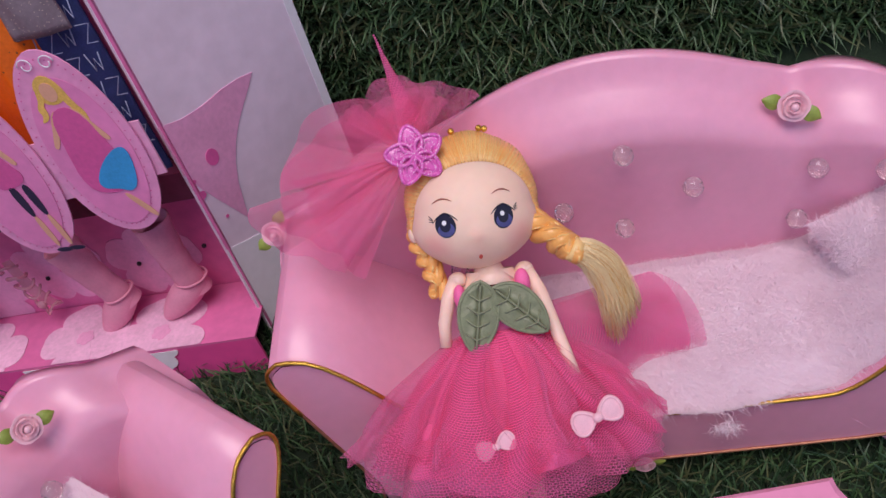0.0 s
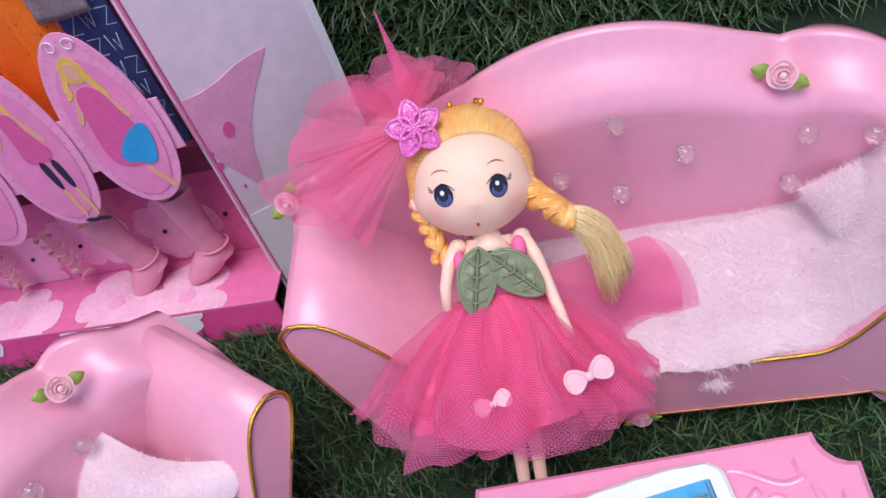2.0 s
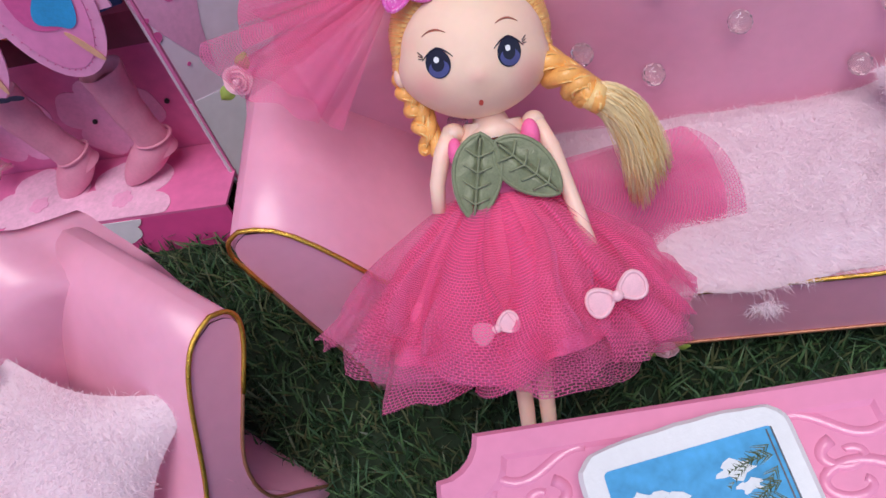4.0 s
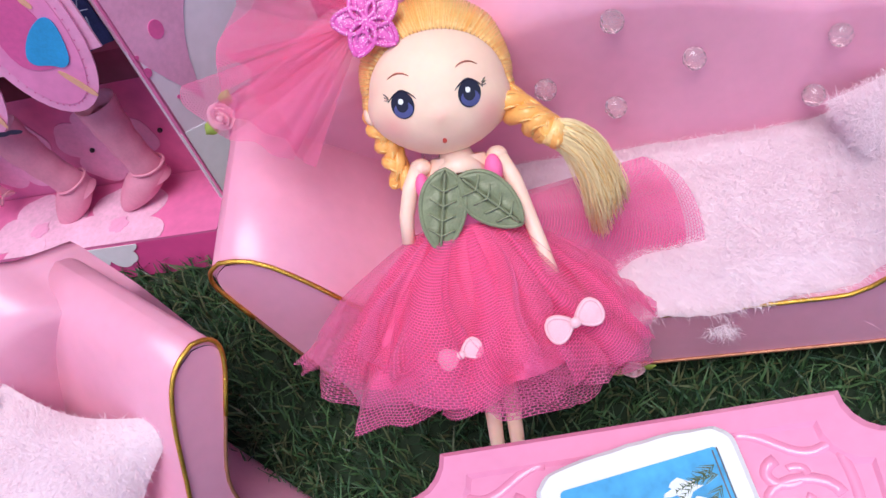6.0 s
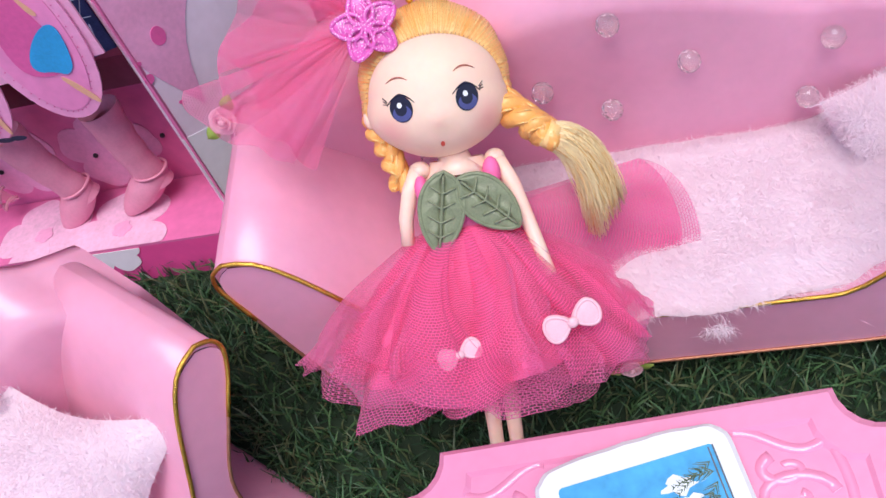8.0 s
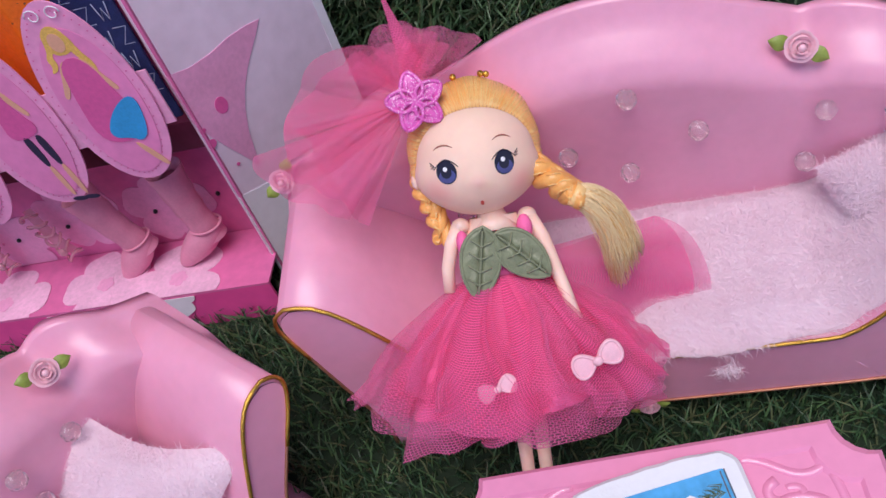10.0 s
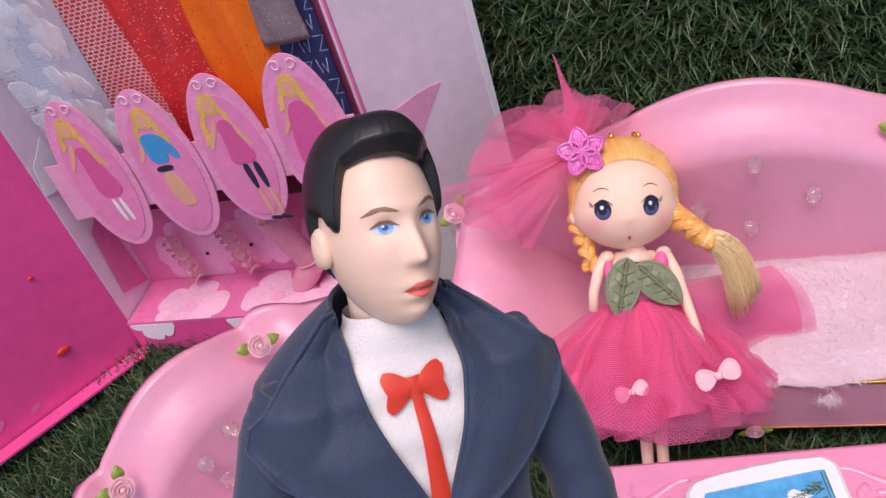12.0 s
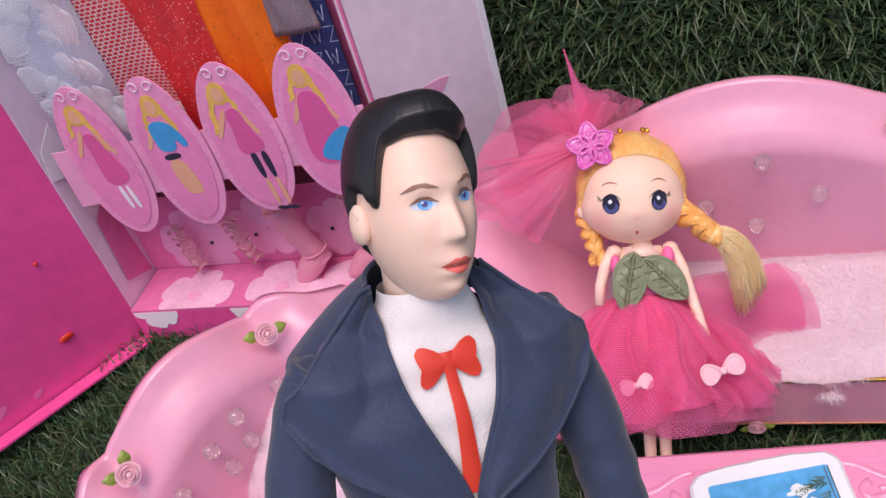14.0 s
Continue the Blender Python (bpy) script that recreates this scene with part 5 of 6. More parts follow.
    # skirt: layers of gathered net with sharp folds and an uneven hem
    def skirt(seed, wide, front, back, len_f, len_s, amp, mat, z0=-0.046, folds=6.5, left=0.0):
        def fn(u, v):
            a = 2 * math.pi * u
            a += 0.34 * v ** 0.6 * math.sin(a * round(folds) + seed * 2 + 0.8 * v) * (0.6 + 0.5 * math.sin(2 * a + seed)) * abs(math.sin(a)) ** 0.7
            c, n = math.cos(a), math.sin(a)
            ln = len_f + (len_s - len_f) * abs(c) ** 4
            if n > 0:
                ln *= 0.92
            g = v ** 0.7
            ph = a * folds + seed + 1.6 * wobble(c, n, seed + 0.3 * v, 2)
            crease = 1 - 2 * abs(math.sin(ph / 2)) ** 0.75
            ruff = amp * v ** 0.9 * (crease + 0.3 * math.sin(a * round(folds * 1.9) + 2 * seed + 3 * v) + 0.9 * wobble(c * 1.5, n * 1.5, seed + 2 * v, 1.3))
            rx = 0.0105 + (wide + left * max(0, -c) - 0.0105) * g + ruff * 0.8
            ry = (0.0085 + ((front if n < 0 else back) - 0.0085) * math.sin(g * 1.75) / 0.984) + ruff * 1.25
            crumple = 0.003 * wobble(c * 4, n * 4, v * 5 + seed, 1.6) * v
            return (0.0033 + rx * c + crumple + 0.003 * v, 0.0015 + ry * n * (1.0 if n < 0 else 0.8) + crumple * 1.2,
                    z0 - ln * v + 0.006 * v * wobble(c * 2, n * 2, seed, 1.5) + 0.0015 * v * math.sin(ph * 0.5) + crumple * 0.5)
        s.grid(fn, 260, 34, mat, True, weave=(0.3, 0.065))
    skirt(1.0, 0.0625, 0.012, 0.009, 0.056, 0.043, 0.0066, TULLE_FINE, folds=4.5, left=0.011)
    skirt(2.3, 0.056, 0.0185, 0.01, 0.0605, 0.05, 0.007, TULLE, folds=4, left=0.005)
    skirt(4.1, 0.051, 0.0235, 0.008, 0.06, 0.048, 0.0076, TULLE_FINE, folds=3)
    skirt(5.2, 0.038, 0.0255, 0.008, 0.046, 0.036, 0.009, TULLE_FINE, folds=5)
    skirt(0.4, 0.045, 0.0165, 0.008, 0.053, 0.043, 0.005, BODICE, folds=5)

    # doubled folds of the net, falling from the waist
    rnd_ = random.Random(21)
    for k in range(9):
        mid = -math.pi / 2 + (-1.3 + 2.6 * k / 8) + rnd_.uniform(-0.08, 0.08)
        span, ln, out = rnd_.uniform(0.22, 0.5), rnd_.uniform(0.042, 0.06), rnd_.uniform(0.0008, 0.004)
        bend, lean_ = rnd_.uniform(-0.25, 0.25), rnd_.uniform(0.5, 1.0) * rnd_.choice((-1, 1))

        def gore(u, v, mid=mid, span=span, ln=ln, out=out, bend=bend, lean_=lean_):
            q = 2 * u - 1
            a = mid + span * (0.35 + 0.65 * v) * (q + 0.55 * lean_ * math.sin(math.pi * q)) + bend * v * v + 0.05 * math.sin(7 * v + 5 * mid)
            c, n = math.cos(a), math.sin(a)
            g = v ** 0.7
            roll = 0.0046 * v * math.cos(1.5 * math.pi * q) + 0.0014 * wobble(q * 2, v * 4, mid, 1.5) * v
            rx, ry = 0.0108 + 0.041 * g + roll, 0.009 + 0.0175 * math.sin(g * 1.75) / 0.984 + roll + out * v
            return (0.0033 + rx * c + 0.003 * v, 0.0012 + ry * n, -0.046 - ln * v * (1 - 0.2 * abs(c) ** 3) + 0.004 * v * math.sin(3 * q + mid * 4))
        s.grid(gore, 36, 26, TULLE_FINE if k % 2 else TULLE, weave=(0.05, 0.06))

    # loose overskirt spread on the seat beside the doll
    def spread(u, v):
        a = -1.25 + 1.42 * u
        r = 0.012 + 0.074 * v * (0.93 + 0.06 * math.sin(5 * u - 1) + 0.02 * math.sin(15 * u)) * (1 - 0.22 * (2 * u - 1) ** 4)
        return (0.006 + r * math.cos(a), 0.004 + 0.012 * v + 0.0055 * math.sin(13 * u + 2 * v) * v, -0.044 + r * math.sin(a) * 0.85)
    s.grid(spread, 70, 20, TULLE_FINE, weave=(0.09, 0.06))
    s.grid(lambda u, v: tuple(c + d for c, d in zip(spread(u * 0.93 + 0.03, v * 0.9), (0, 0.0035 * math.sin(9 * u), 0.003))), 70, 20, TULLE, weave=(0.09, 0.06))

    # satin bows
    def bow(cx, cy, cz, r, turn, mat):
        mb = Matrix.Translation((cx, cy, cz)) @ Matrix.Rotation(turn, 4, "Y")
        for sg in (-1, 1):
            s.ball((sg * r * 0.58, 0, r * 0.04), (r * 0.58, r * 0.13, r * 0.78), mat, 16, 10, mb, lambda p, sg=sg: Vector((p.x, p.y * (0.8 + 0.5 * sg * p.x / r), p.z * (0.72 + 0.5 * sg * p.x / r))))
            s.tube([(sg * r * 0.12, 0, r * 0.1)] + [(sg * r * (0.64 + 0.5 * math.cos(b)), -r * 0.08, r * (0.04 + 0.66 * math.sin(b) * (0.75 + 0.25 * math.cos(b)))) for b in (math.pi - 2 * math.pi * k / 18 for k in range(19))], r * 0.075, mat, 6, mb)
        s.ball((0, -r * 0.16, 0), (r * 0.24, r * 0.16, r * 0.22), mat, 12, 8, mb)
    bow(0.0316, -0.0255, -0.0785, 0.0082, -0.35, SATIN)
    bow(-0.0052, -0.0258, -0.0835, 0.0062, -0.3, SATIN)

    # glitter flower
    for i in range(5):
        a = 2 * math.pi * i / 5 + 0.5
        for size, mid, thick in ((1.0, 0.0058, 0.0008), (0.45, 0.0056, 0.0006)):
            ring = []
            for b in (2 * math.pi * k / 22 for k in range(23)):
                lx, lz = mid + size * 0.005 * math.cos(b), size * 0.0038 * math.sin(b) * (1 - 0.3 * math.cos(b))
                ring.append((-0.0186 + lx * math.cos(a) - lz * math.sin(a), -0.0142 + 0.0007 * math.cos(b), 0.0225 + lx * math.sin(a) + lz * math.cos(a)))
            s.tube(ring, thick, GLITTER_PINK, 7)
        turn = Matrix.Translation((-0.0186 + 0.0058 * math.cos(a), -0.0136, 0.0225 + 0.0058 * math.sin(a))) @ Matrix.Rotation(-a, 4, "Y")
        s.ball((0, 0, 0), (0.0046, 0.0006, 0.003), GLITTER_PINK, 14, 8, turn)
    s.ball((-0.0186, -0.0148, 0.0225), (0.0018, 0.001, 0.0018), GLITTER_PINK, 12, 8)

    for gx, gz in ((0.0065, 0.03), (-0.004, 0.0302), (0.0085, 0.0295)):
        s.ball((gx, 0.0, gz), (0.0013, 0.0013, 0.0013), GOLD, 10, 8)

    # veil: a gathered net fan and a crumpled bunch above the head
    def fan(seed, a0, a1, r0, r1, mat, lift):
        def fn(u, v):
            a = a0 + (a1 - a0) * u
            r = 0.002 + v * (r0 + (r1 - r0) * u) * (0.93 + 0.07 * math.sin(5 * u + seed) + 0.02 * math.sin(17 * u))
            fold = 0.0042 * v ** 0.7 * (1 - 2 * abs(math.sin(4.1 * u + seed + 0.8 * v)) ** 0.7) + 0.0015 * wobble(u * 6, v * 3, seed, 1.4)
            return (-0.0195 + r * math.cos(a), -0.0105 + lift + 0.012 * v + fold, 0.0235 + r * math.sin(a))
        s.grid(fn, 90, 24, mat, weave=(0.06, 0.065))
    fan(0.5, radians(190), radians(232), 0.064, 0.057, VEIL, 0.002)
    fan(2.0, radians(199), radians(241), 0.055, 0.05, VEIL, -0.002)
    fan(3.7, radians(184), radians(212), 0.05, 0.04, VEIL, 0.005)
    fan(6.1, radians(112), radians(196), 0.022, 0.061, VEIL, 0.006)
    fan(9.3, radians(128), radians(188), 0.027, 0.05, VEIL, 0.002)
    fan(4.4, radians(62), radians(120), 0.029, 0.03, TULLE_FINE, 0.008)
    fan(7.9, radians(34), radians(100), 0.033, 0.03, TULLE_FINE, 0.011)
    fan(8.8, radians(75), radians(150), 0.024, 0.026, TULLE_FINE, 0.003)
    fan(1.4, radians(48), radians(135), 0.022, 0.02, VEIL, -0.001)

    def spike(u, v):
        a = 2 * math.pi * u
        r = 0.0055 * (1 - v) ** 1.6 + 0.0004
        return (-0.0175 - 0.010 * v + r * math.cos(a), 0.0 + 0.006 * v + r * 0.6 * math.sin(a), 0.034 + 0.037 * v)
    s.grid(spike, 12, 16, TULLE, True, weave=(0.015, 0.04))

    ob = s.make("doll", None, "", fix=False)
    m = Matrix.Identity(4)
    up, face = Vector((0.018, 0.765, 0.644)), Vector((0.216, -0.632, 0.744))
    x = up.cross(face).normalized()
    m.col[0], m.col[1], m.col[2] = (*x, 0), (*(-face.normalized()), 0), (*up.normalized(), 0)
    m.translation = (-0.001, 0.0619, 0.1239)
    ob.matrix_world = m
    return tagged(ob, "blonde doll in a pink tulle dress leaning on the sofa", "doll")


girl_doll()


# ---- dark-haired doll in a suit ----
def suit_doll(head_at, size, ground):
    s = Shape()
    # the way the doll stands: leaning back, its face turned to the sofa
    right, upc, back = Vector((0.949, 0.14, -0.282)), Vector((0.072, 0.777, 0.626)), Vector((0.307, -0.614, 0.727))
    up = (0.97 * (0.985 * upc - 0.174 * right) + 0.242 * back).normalized()
    face = 0.96 * back + 0.27 * right
    face = (face - up * face.dot(up)).normalized()
    m = Matrix.Identity(4)
    m.col[0], m.col[1], m.col[2] = (*up.cross(face), 0), (*(-face), 0), (*up, 0)
    m.translation = head_at
    m = m @ Matrix.Diagonal((size, size, size, 1))
    turn = pose(0.0008, 0, 0, -3, 2, 15)          # the head turned further than the chest

    def bump(x, z, cx, cz, wx, wz):
        return math.exp(-((x - cx) / wx) ** 2 - ((z - cz) / wz) ** 2)

    def measures(z):
        """Half width, front and back depth and the cross-section's size at a height."""
        nz = max(-1.0, min(1.0, z / (0.019 if z > 0 else 0.0212)))
        p = 2.1 if z > 0 else 2.9
        k = max(0.0, -nz)
        rad = max(0.0, 1 - abs(nz) ** p) ** (1 / p)
        return 0.0117 * (1 - 0.36 * k ** 1.8) * rad, (0.0138 + 0.0014 * k) * rad, 0.0158 * (1 - 0.42 * k) * rad

    def relief(x, z):
        a = abs(x)
        y = 0.0031 * smooth(0.004, -0.0066, z) ** 1.2 * (1 - smooth(-0.0066, -0.0086, z)) * math.exp(-(x / (0.0013 + 0.0009 * smooth(0.0, -0.007, z))) ** 2)
        y += 0.0006 * bump(a, z, 0.0035, 0.0038, 0.005, 0.0016) - 0.0013 * bump(a, z, 0.0046, 0.0004, 0.0024, 0.0019)
        y += 0.0009 * bump(a, z, 0, -0.0118, 0.0032, 0.0013) + 0.0007 * bump(a, z, 0, -0.0141, 0.0028, 0.001) - 0.0005 * bump(a, z, 0, -0.0129, 0.004, 0.0005)
        y += 0.0012 * bump(a, z, 0, -0.0185, 0.004, 0.0026) - 0.0004 * bump(a, z, 0, -0.016, 0.0035, 0.0011)
        return y + 0.0007 * bump(a, z, 0.0068, -0.0045, 0.0028, 0.0035)

    def face_y(x, z, lift=0.0):
        w, f, b = measures(z)
        return -f * math.sqrt(max(0.0, 1 - (x / max(w, 1e-6)) ** 2)) - relief(x, z) - lift

    def head(u, v):
        a = 2 * math.pi * u
        z = (0.019 if v < 0.5 else 0.0212) * math.cos(math.pi * (v * 0.998 + 0.001))
        w, f, b = measures(z)
        x = w * math.cos(a)
        if math.sin(a) < 0:
            return (x, f * math.sin(a) - relief(x, z) * min(1, -math.sin(a) * 3), z)
        return (x, b * math.sin(a), z)
    s.grid(head, 112, 96, SKIN_PALE, True, turn)

    def paint(outline, mat, lift):
        k = s.slot(mat)
        cx, cz = sum(p[0] for p in outline) / len(outline), sum(p[1] for p in outline) / len(outline)
        rings = []
        for f in (1.0, 0.66, 0.33):
            pts = [(cx + (x - cx) * f, cz + (z - cz) * f) for x, z in outline]
            rings.append([s.bm.verts.new(turn @ Vector((x, face_y(x, z, lift), z))) for x, z in pts])
        n = len(outline)
        for a, b in zip(rings, rings[1:]):
            for j in range(n):
                q = s.bm.faces.new((a[j], a[(j + 1) % n], b[(j + 1) % n], b[j]))
                q.material_index, q.smooth = k, True
        s.bm.faces.new(rings[-1]).material_index = k

    def stroke(pts, thick, mat, lift=0.0002):
        """A painted line with tapered ends, through points in x and z."""
        line = []
        for i in range(17):
            t = i / 16 * (len(pts) - 1)
            j = min(int(t), len(pts) - 2)
            f = t - j
            line.append((pts[j][0] + (pts[j + 1][0] - pts[j][0]) * f, pts[j][1] + (pts[j + 1][1] - pts[j][1]) * f, thick * (0.25 + math.sin(math.pi * i / 16))))
        paint([(x, z + h) for x, z, h in line] + [(x, z - h) for x, z, h in line[::-1]], mat, lift)

    for sg in (-1, 1):
        ex, ez = sg * 0.0048, 0.0003
        paint([(ex + 0.0025 * math.cos(a), ez + 0.0011 * math.sin(a)) for a in (2 * math.pi * i / 24 for i in range(24))], EYE_WASH, 0.00012)
        paint(ellipse(ex + 0.0002, ez, 0.00135, 0.00115, 20), EYE_PALE, 0.0002)
        paint(ellipse(ex + 0.0002, ez, 0.0006, 0.0006, 14), EYE_BLUE, 0.00027)
        paint(ellipse(ex - 0.0002, ez + 0.0004, 0.00028, 0.00028, 10), WHITE, 0.00034)
        stroke([(ex - sg * 0.0026, ez + 0.0001), (ex - sg * 0.001, ez + 0.0012), (ex + sg * 0.001, ez + 0.0013), (ex + sg * 0.0027, ez + 0.0003)], 0.00018, BROW_SOFT, 0.0003)
        stroke([(sg * 0.0022, 0.0032), (sg * 0.0045, 0.0042), (sg * 0.0066, 0.0041), (sg * 0.0085, 0.003)], 0.0003, BROW_SOFT)
        s.ball((sg * 0.0122, 0.0022, -0.0032), (0.0019, 0.0031, 0.0047), SKIN_PALE, 20, 14, turn, lambda p: Vector((p.x, p.y, p.z * (1 - 0.18 * (p.z < 0)))))
        s.tube([turn @ Vector((sg * 0.0132, 0.0022 + 0.0019 * math.cos(b), -0.003 + 0.0033 * math.sin(b))) for b in (-1.2 + 3.9 * k / 12 for k in range(13))], 0.00045, SKIN_PALE, 6)
    stroke([(-0.0036, -0.0127), (-0.0012, -0.0117), (0.0, -0.012), (0.0012, -0.0117), (0.0036, -0.0127)], 0.00055, LIPS_PALE, 0.0001)
    stroke([(-0.003, -0.013), (0.0, -0.0138), (0.003, -0.013)], 0.00065, LIPS_PALE, 0.00014)
    stroke([(-0.0034, -0.0127), (0.0, -0.0128), (0.0034, -0.0127)], 0.00013, LIPS, 0.0003)

    # moulded hair: short sides, a raised side-parted front, ears free
    def hairline(d, sgn):
        z = 0.0118 + 0.0014 * math.cos(math.radians(d * 2.2)) - 0.0012 * sgn * smooth(0, 40, d)
        z -= 0.0112 * smooth(56, 70, d)
        z += 0.003 * smooth(74, 84, d) * (1 - smooth(98, 112, d))
        return z - 0.0125 * smooth(98, 125, d)

    def hair(u, v):
        a = 2 * math.pi * u
        d = abs(math.degrees(math.atan2(math.cos(a), -math.sin(a))))
        low = hairline(d, 1 if math.cos(a) > 0 else -1)
        t = min(1.0, v / 0.9)
        top = 0.0189
        z = top - (top - low) * (1 - math.cos(t * math.pi / 2)) if low > 0 else low + (top - low) * math.cos(t * math.pi / 2)
        w, f, b = measures(z)
        front = (1 - smooth(35, 85, d))
        thick = 0.0019 * smooth(1.0, 0.86, v) + 0.00002 * math.sin(44 * a + 7 * v + 2 * math.sin(5 * a)) * (0.3 + t)
        swell = front * 0.0030 * math.sin(min(1.0, t * 1.15) * math.pi / 2) * (1 - 0.75 * smooth(0.9, 1.0, v))
        swell *= 1 + 0.25 * math.sin(2.2 * math.cos(a) + 0.8)
        x = (w + thick) * math.cos(a) * (1 + 0.02 * front)
        y = ((f + relief(w * math.cos(a), z) if math.sin(a) < 0 else b) + thick + swell * 0.55) * math.sin(a)
        return (x, y, z + (thick + swell * 0.8 + 0.001 * (1 - t)) * (1 if v < 0.95 else 0.55))
    s.grid(hair, 180, 60, BLACK_HAIR, True, turn)

    # torso: shirt inside, jacket outside
    stations = ((0.0, 0.0094, 0.0085), (0.07, 0.0125, 0.0098), (0.13, 0.0225, 0.0118), (0.22, 0.027, 0.0145), (0.4, 0.0235, 0.0145), (0.6, 0.0205, 0.0135), (1.0, 0.0235, 0.0145))

    def ring(v):
        for (v0, w0, d0), (v1, w1, d1) in zip(stations, stations[1:]):
            if v <= v1:
                t = smooth(v0, v1, v)
                return w0 + (w1 - w0) * t, d0 + (d1 - d0) * t
        return stations[-1][1:]

    def chest(u, v, grow=0.0):
        a = 2 * math.pi * u
        w, d = ring(v)
        c, n = math.cos(a), math.sin(a)
        return ((w + grow) * math.copysign(abs(c) ** 0.84, c), 0.004 + (d + grow) * math.copysign(abs(n) ** 0.84, n), -0.0185 - 0.125 * v)

    def on_chest(x, z, lift):
        w, d = ring(max(0.0, (-0.0185 - z) / 0.125))
        q = max(0.0, 1 - abs(x / (w + lift)) ** (2 / 0.84))
        return Vector((x, 0.004 - (d + lift) * q ** 0.42, z))

    s.grid(lambda u, v: (chest(u, v * 0.55)[0], chest(u, v * 0.55)[1] - 0.0003 * math.sin(40 * v), chest(u, v * 0.55)[2]), 64, 30, SHIRT, True)
    s.tube([(0, 0.003, -0.008), (0, 0.003, -0.016), (0, 0.004, -0.024)], lambda t: 0.0078 + 0.0004 * t, SKIN_PALE, 24)

    def opening(z):
        """Half width of the jacket's V at a height."""
        return 0.0112 * (1 - smooth(-0.0295, -0.067, z)) ** 0.85 + 0.0004

    def jacket(u, v):
        vv = 0.05 + 0.95 * v
        z = -0.0185 - 0.125 * vv
        w, d = ring(vv)
        gap = math.asin(min(0.95, (opening(z) / (w + 0.001)) ** (1 / 0.84))) / (2 * math.pi)
        a = -0.25 + gap + (1 - 2 * gap) * u
        p = chest(a, vv, 0.0011 + 0.0005 * wobble(u * 9, v * 7, 1, 1))
        return (p[0], p[1], p[2])
    s.grid(jacket, 90, 60, NAVY)

    # broad shawl collar: from behind the neck over the shoulders down to the V
    outer = ((0.0124, -0.0155), (0.0215, -0.0245), (0.0345, -0.0345), (0.0362, -0.0392), (0.031, -0.0465), (0.0235, -0.0535), (0.014, -0.0595), (0.0058, -0.0635), (0.0004, -0.068))

    def outer_at(v):
        k = v * (len(outer) - 1)
        j = min(int(k), len(outer) - 2)
        f = k - j
        return outer[j][0] + (outer[j + 1][0] - outer[j][0]) * f, outer[j][1] + (outer[j + 1][1] - outer[j][1]) * f
    for sg in (-1, 1):
        def lapel(u, v, sg=sg, under=0.0):
            zi = -0.0175 - 0.0495 * v ** 1.15
            xi = opening(zi)
            xo, zo = outer_at(v)
            x, z = xi + (xo - xi) * u, zi + (zo - zi) * u
            lift = 0.0012 + 0.0016 * math.sin(math.pi * min(1, u * 1.2)) ** 0.7 + 0.003 * u ** 1.5 - under
            p = on_chest(min(x, 0.0268 + 0.0006), z, lift)
            over = max(0.0, x - 0.0274)
            fore = 0.004 + (-0.0105 + 30 * max(0.0, x - 0.02) ** 2) * smooth(-0.024, -0.034, z) * smooth(0.008, 0.02, x) - lift + 0.0012
            return (sg * (p.x + over * 0.9), min(p.y, fore) - 0.0006 * smooth(0.2, 0.0, u), p.z + 0.0003 * math.sin(9 * u + 4 * v))
        s.grid(lapel, 22, 60, NAVY)
        s.grid(lambda u, v: lapel(u, v, under=0.0009), 22, 60, NAVY)
        edge = [lapel(1, k / 40) for k in range(41)]
        s.tube([(x, y + 0.0003, z) for x, y, z in edge], 0.0005, NAVY, 6)
        s.tube([(x, y + 0.0003, z) for x, y, z in (lapel(0, k / 40) for k in range(41))], 0.0006, NAVY, 6)

        def stand(u, v, sg=sg):
            a = math.pi / 2 * u
            r = 0.0118 + (0.0185 * math.cos(a) + 0.011 * math.sin(a)) * v
            z = -0.0168 + 0.0035 * math.sin(a) - (0.0182 - 0.003 * math.sin(a)) * v ** 0.95 + 0.0014 * math.sin(math.pi * v)
            return (sg * r * math.cos(a), 0.0043 + r * 0.85 * math.sin(a), z)
        s.grid(stand, 26, 16, NAVY)
        s.tube([stand(k / 20, 0) for k in range(21)], 0.0006, NAVY, 6)
        # sleeves with soft creases
        arm = [(sg * 0.0235, 0.0045, -0.0335), (sg * 0.0292, 0.0045, -0.042), (sg * 0.0338, 0.004, -0.055), (sg * 0.0368, 0.002, -0.07), (sg * 0.0388, -0.001, -0.088), (sg * 0.0375, -0.006, -0.108)]
        fine = []
        for i in range(41):
            t = i / 40 * (len(arm) - 1)
            j = min(int(t), len(arm) - 2)
            fine.append(Vector(arm[j]).lerp(Vector(arm[j + 1]), t - j))
        s.tube(fine, lambda t: 0.0082 - 0.0012 * t + 0.00025 * math.sin(34 * t + 3 * math.sin(9 * t)), NAVY, 24)
        s.ball((sg * 0.0258, 0.0045, -0.0368), (0.0084, 0.0078, 0.0078), NAVY, 24, 16)
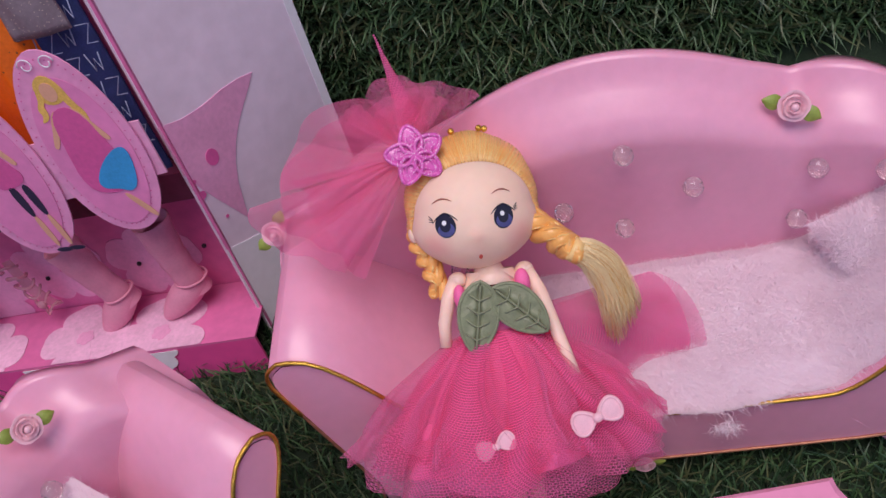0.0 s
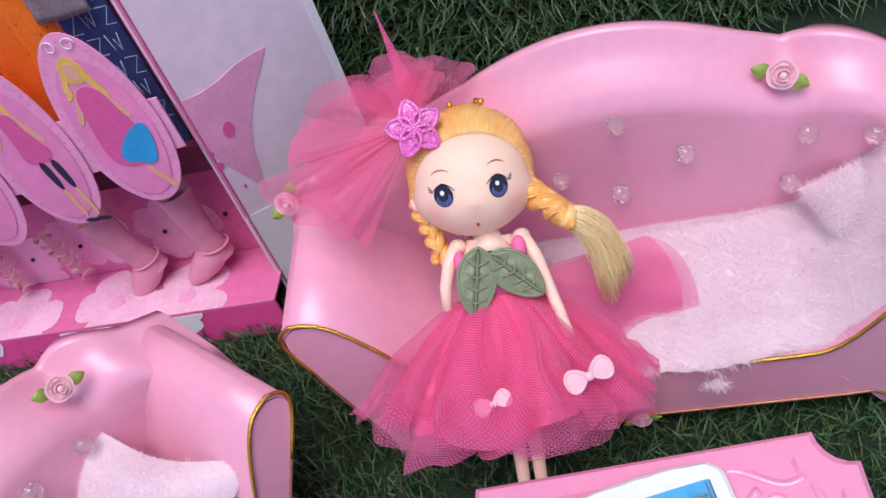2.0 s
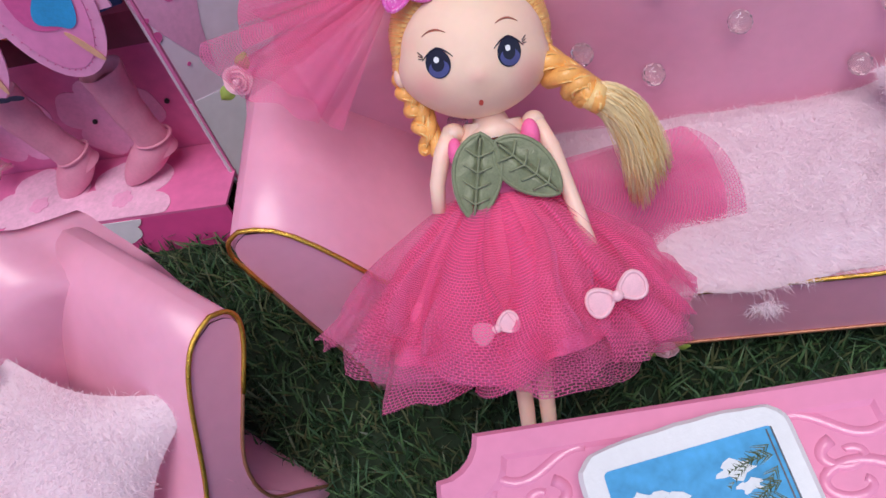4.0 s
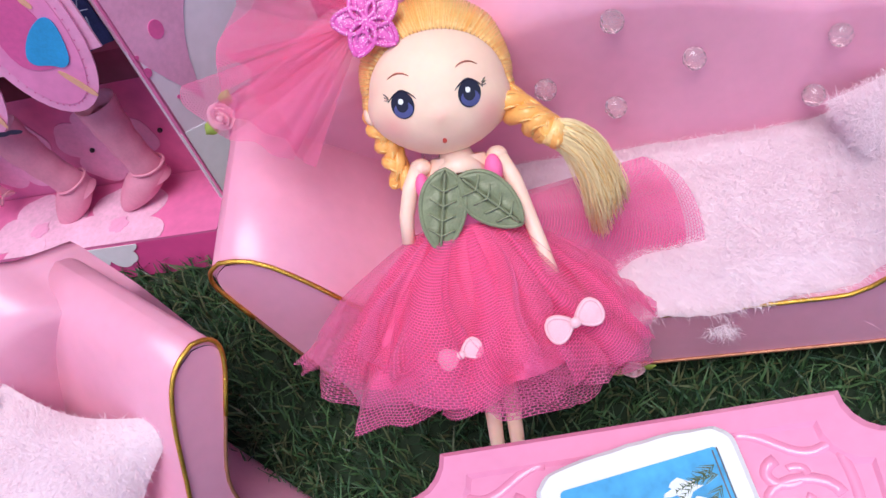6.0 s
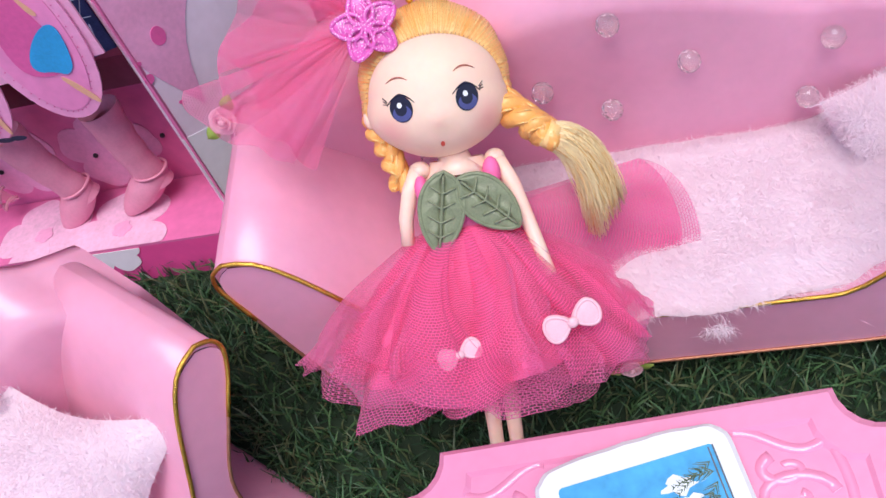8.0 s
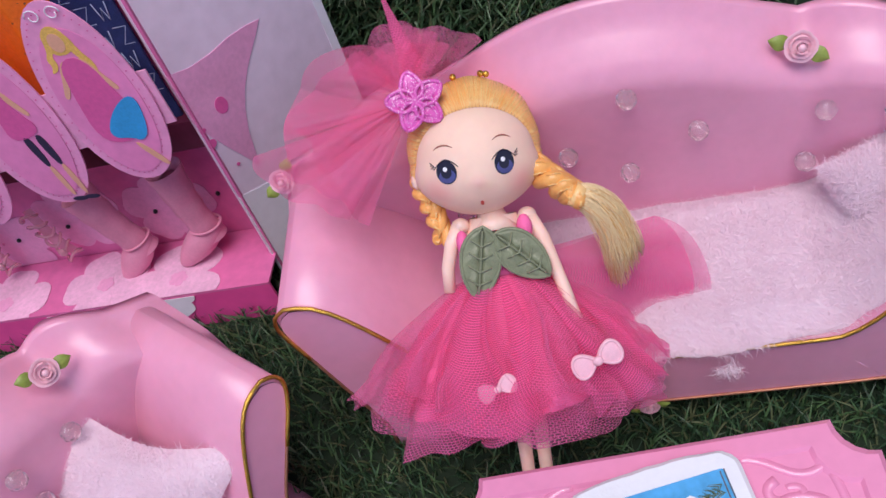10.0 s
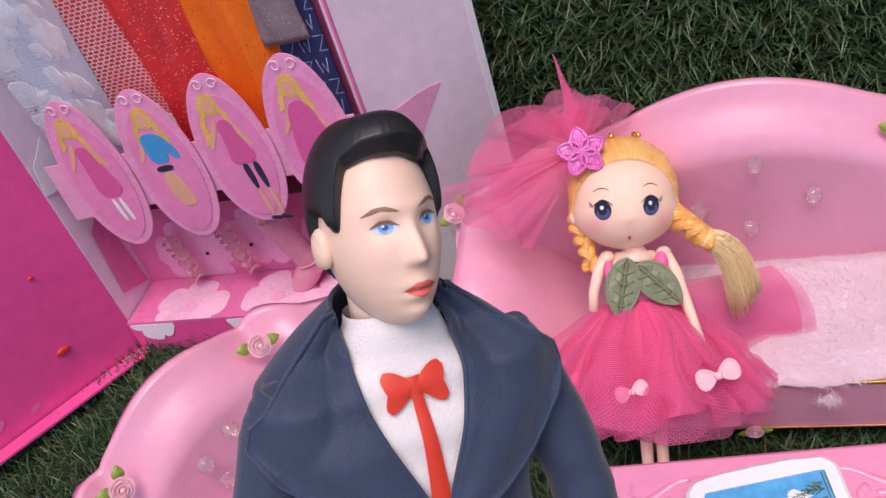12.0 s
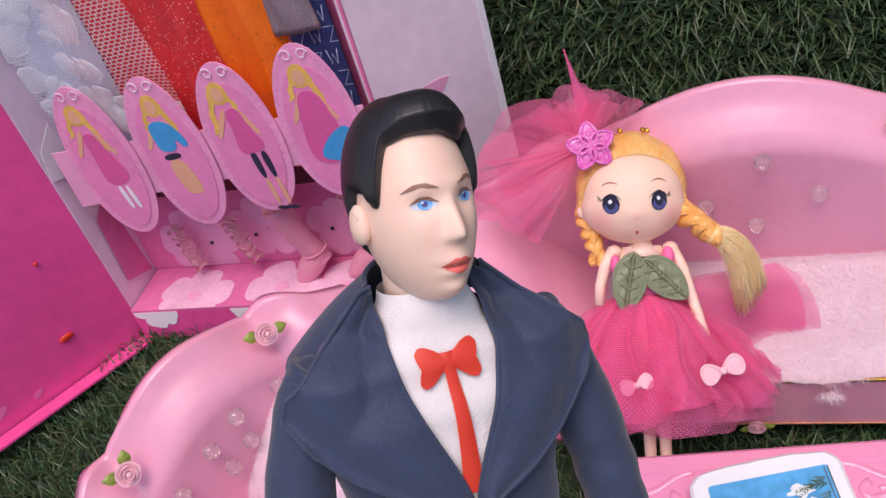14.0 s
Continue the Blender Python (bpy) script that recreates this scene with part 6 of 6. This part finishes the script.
        s.ball((sg * 0.0368, -0.0075, -0.117), (0.0042, 0.0045, 0.0085), SKIN_PALE, 14, 10)
        # trousers straight down to the ground, and shoes
        hip = m @ Vector((sg * 0.0105, 0.004, -0.135))
        foot = Vector((hip.x + sg * 0.004, hip.y + 0.004, ground + 0.0085))
        inv = m.inverted()
        s.tube([inv @ hip.lerp(foot, k / 12) for k in range(13)], lambda t: 0.0125 - 0.0035 * t + 0.0003 * math.sin(30 * t), NAVY, 20)
        shoe = inv @ Matrix.Translation(foot + Vector((0.001, -0.006, -0.0035)))
        s.ball((0, 0, 0), (0.0058, 0.0125, 0.005), BLACK_HAIR, 18, 10, shoe)

    # red bow tie with a hanging ribbon, laid flat on the shirt
    k = s.slot(RED)

    def patch(f):
        n, rows_ = 12, 8
        rows = [[s.bm.verts.new(on_chest(*f(i / n, j / rows_), 0.0009 + 0.0003 * math.sin(math.pi * j / rows_))) for i in range(n + 1)] for j in range(rows_ + 1)]
        for j in range(rows_):
            for i in range(n):
                q = s.bm.faces.new((rows[j][i], rows[j][i + 1], rows[j + 1][i + 1], rows[j + 1][i]))
                q.material_index, q.smooth = k, True
    for sg in (-1, 1):
        def lobe(u, v, sg=sg):
            q = 2 * v - 1
            x = 0.0006 + 0.0064 * u * (1 - 0.14 * (1 - abs(math.sin(1.57 * q))) - 0.16 * q ** 8)
            return (sg * x, -0.0332 + q * (0.0013 + 0.0029 * math.sin(1.7 * u) ** 1.2) - 0.0006 * u)
        patch(lobe)
    patch(lambda u, v: (((v - 0.5) * 0.0036) * (0.75 + 0.25 * math.sin(math.pi * u)), -0.0313 - 0.0042 * u))
    patch(lambda u, v: ((v - 0.5) * (0.0024 + 0.0022 * u) + 0.0004 * math.sin(3 * u), -0.035 - 0.0275 * u))
    ob = s.make("suit_doll", None, "", fix=False)
    ob.matrix_world = m
    return tagged(ob, "dark-haired doll in a navy suit with a red bow tie", "doll")


suit_doll((-0.0052, -0.1405, 0.345), 0.69, 0.0)
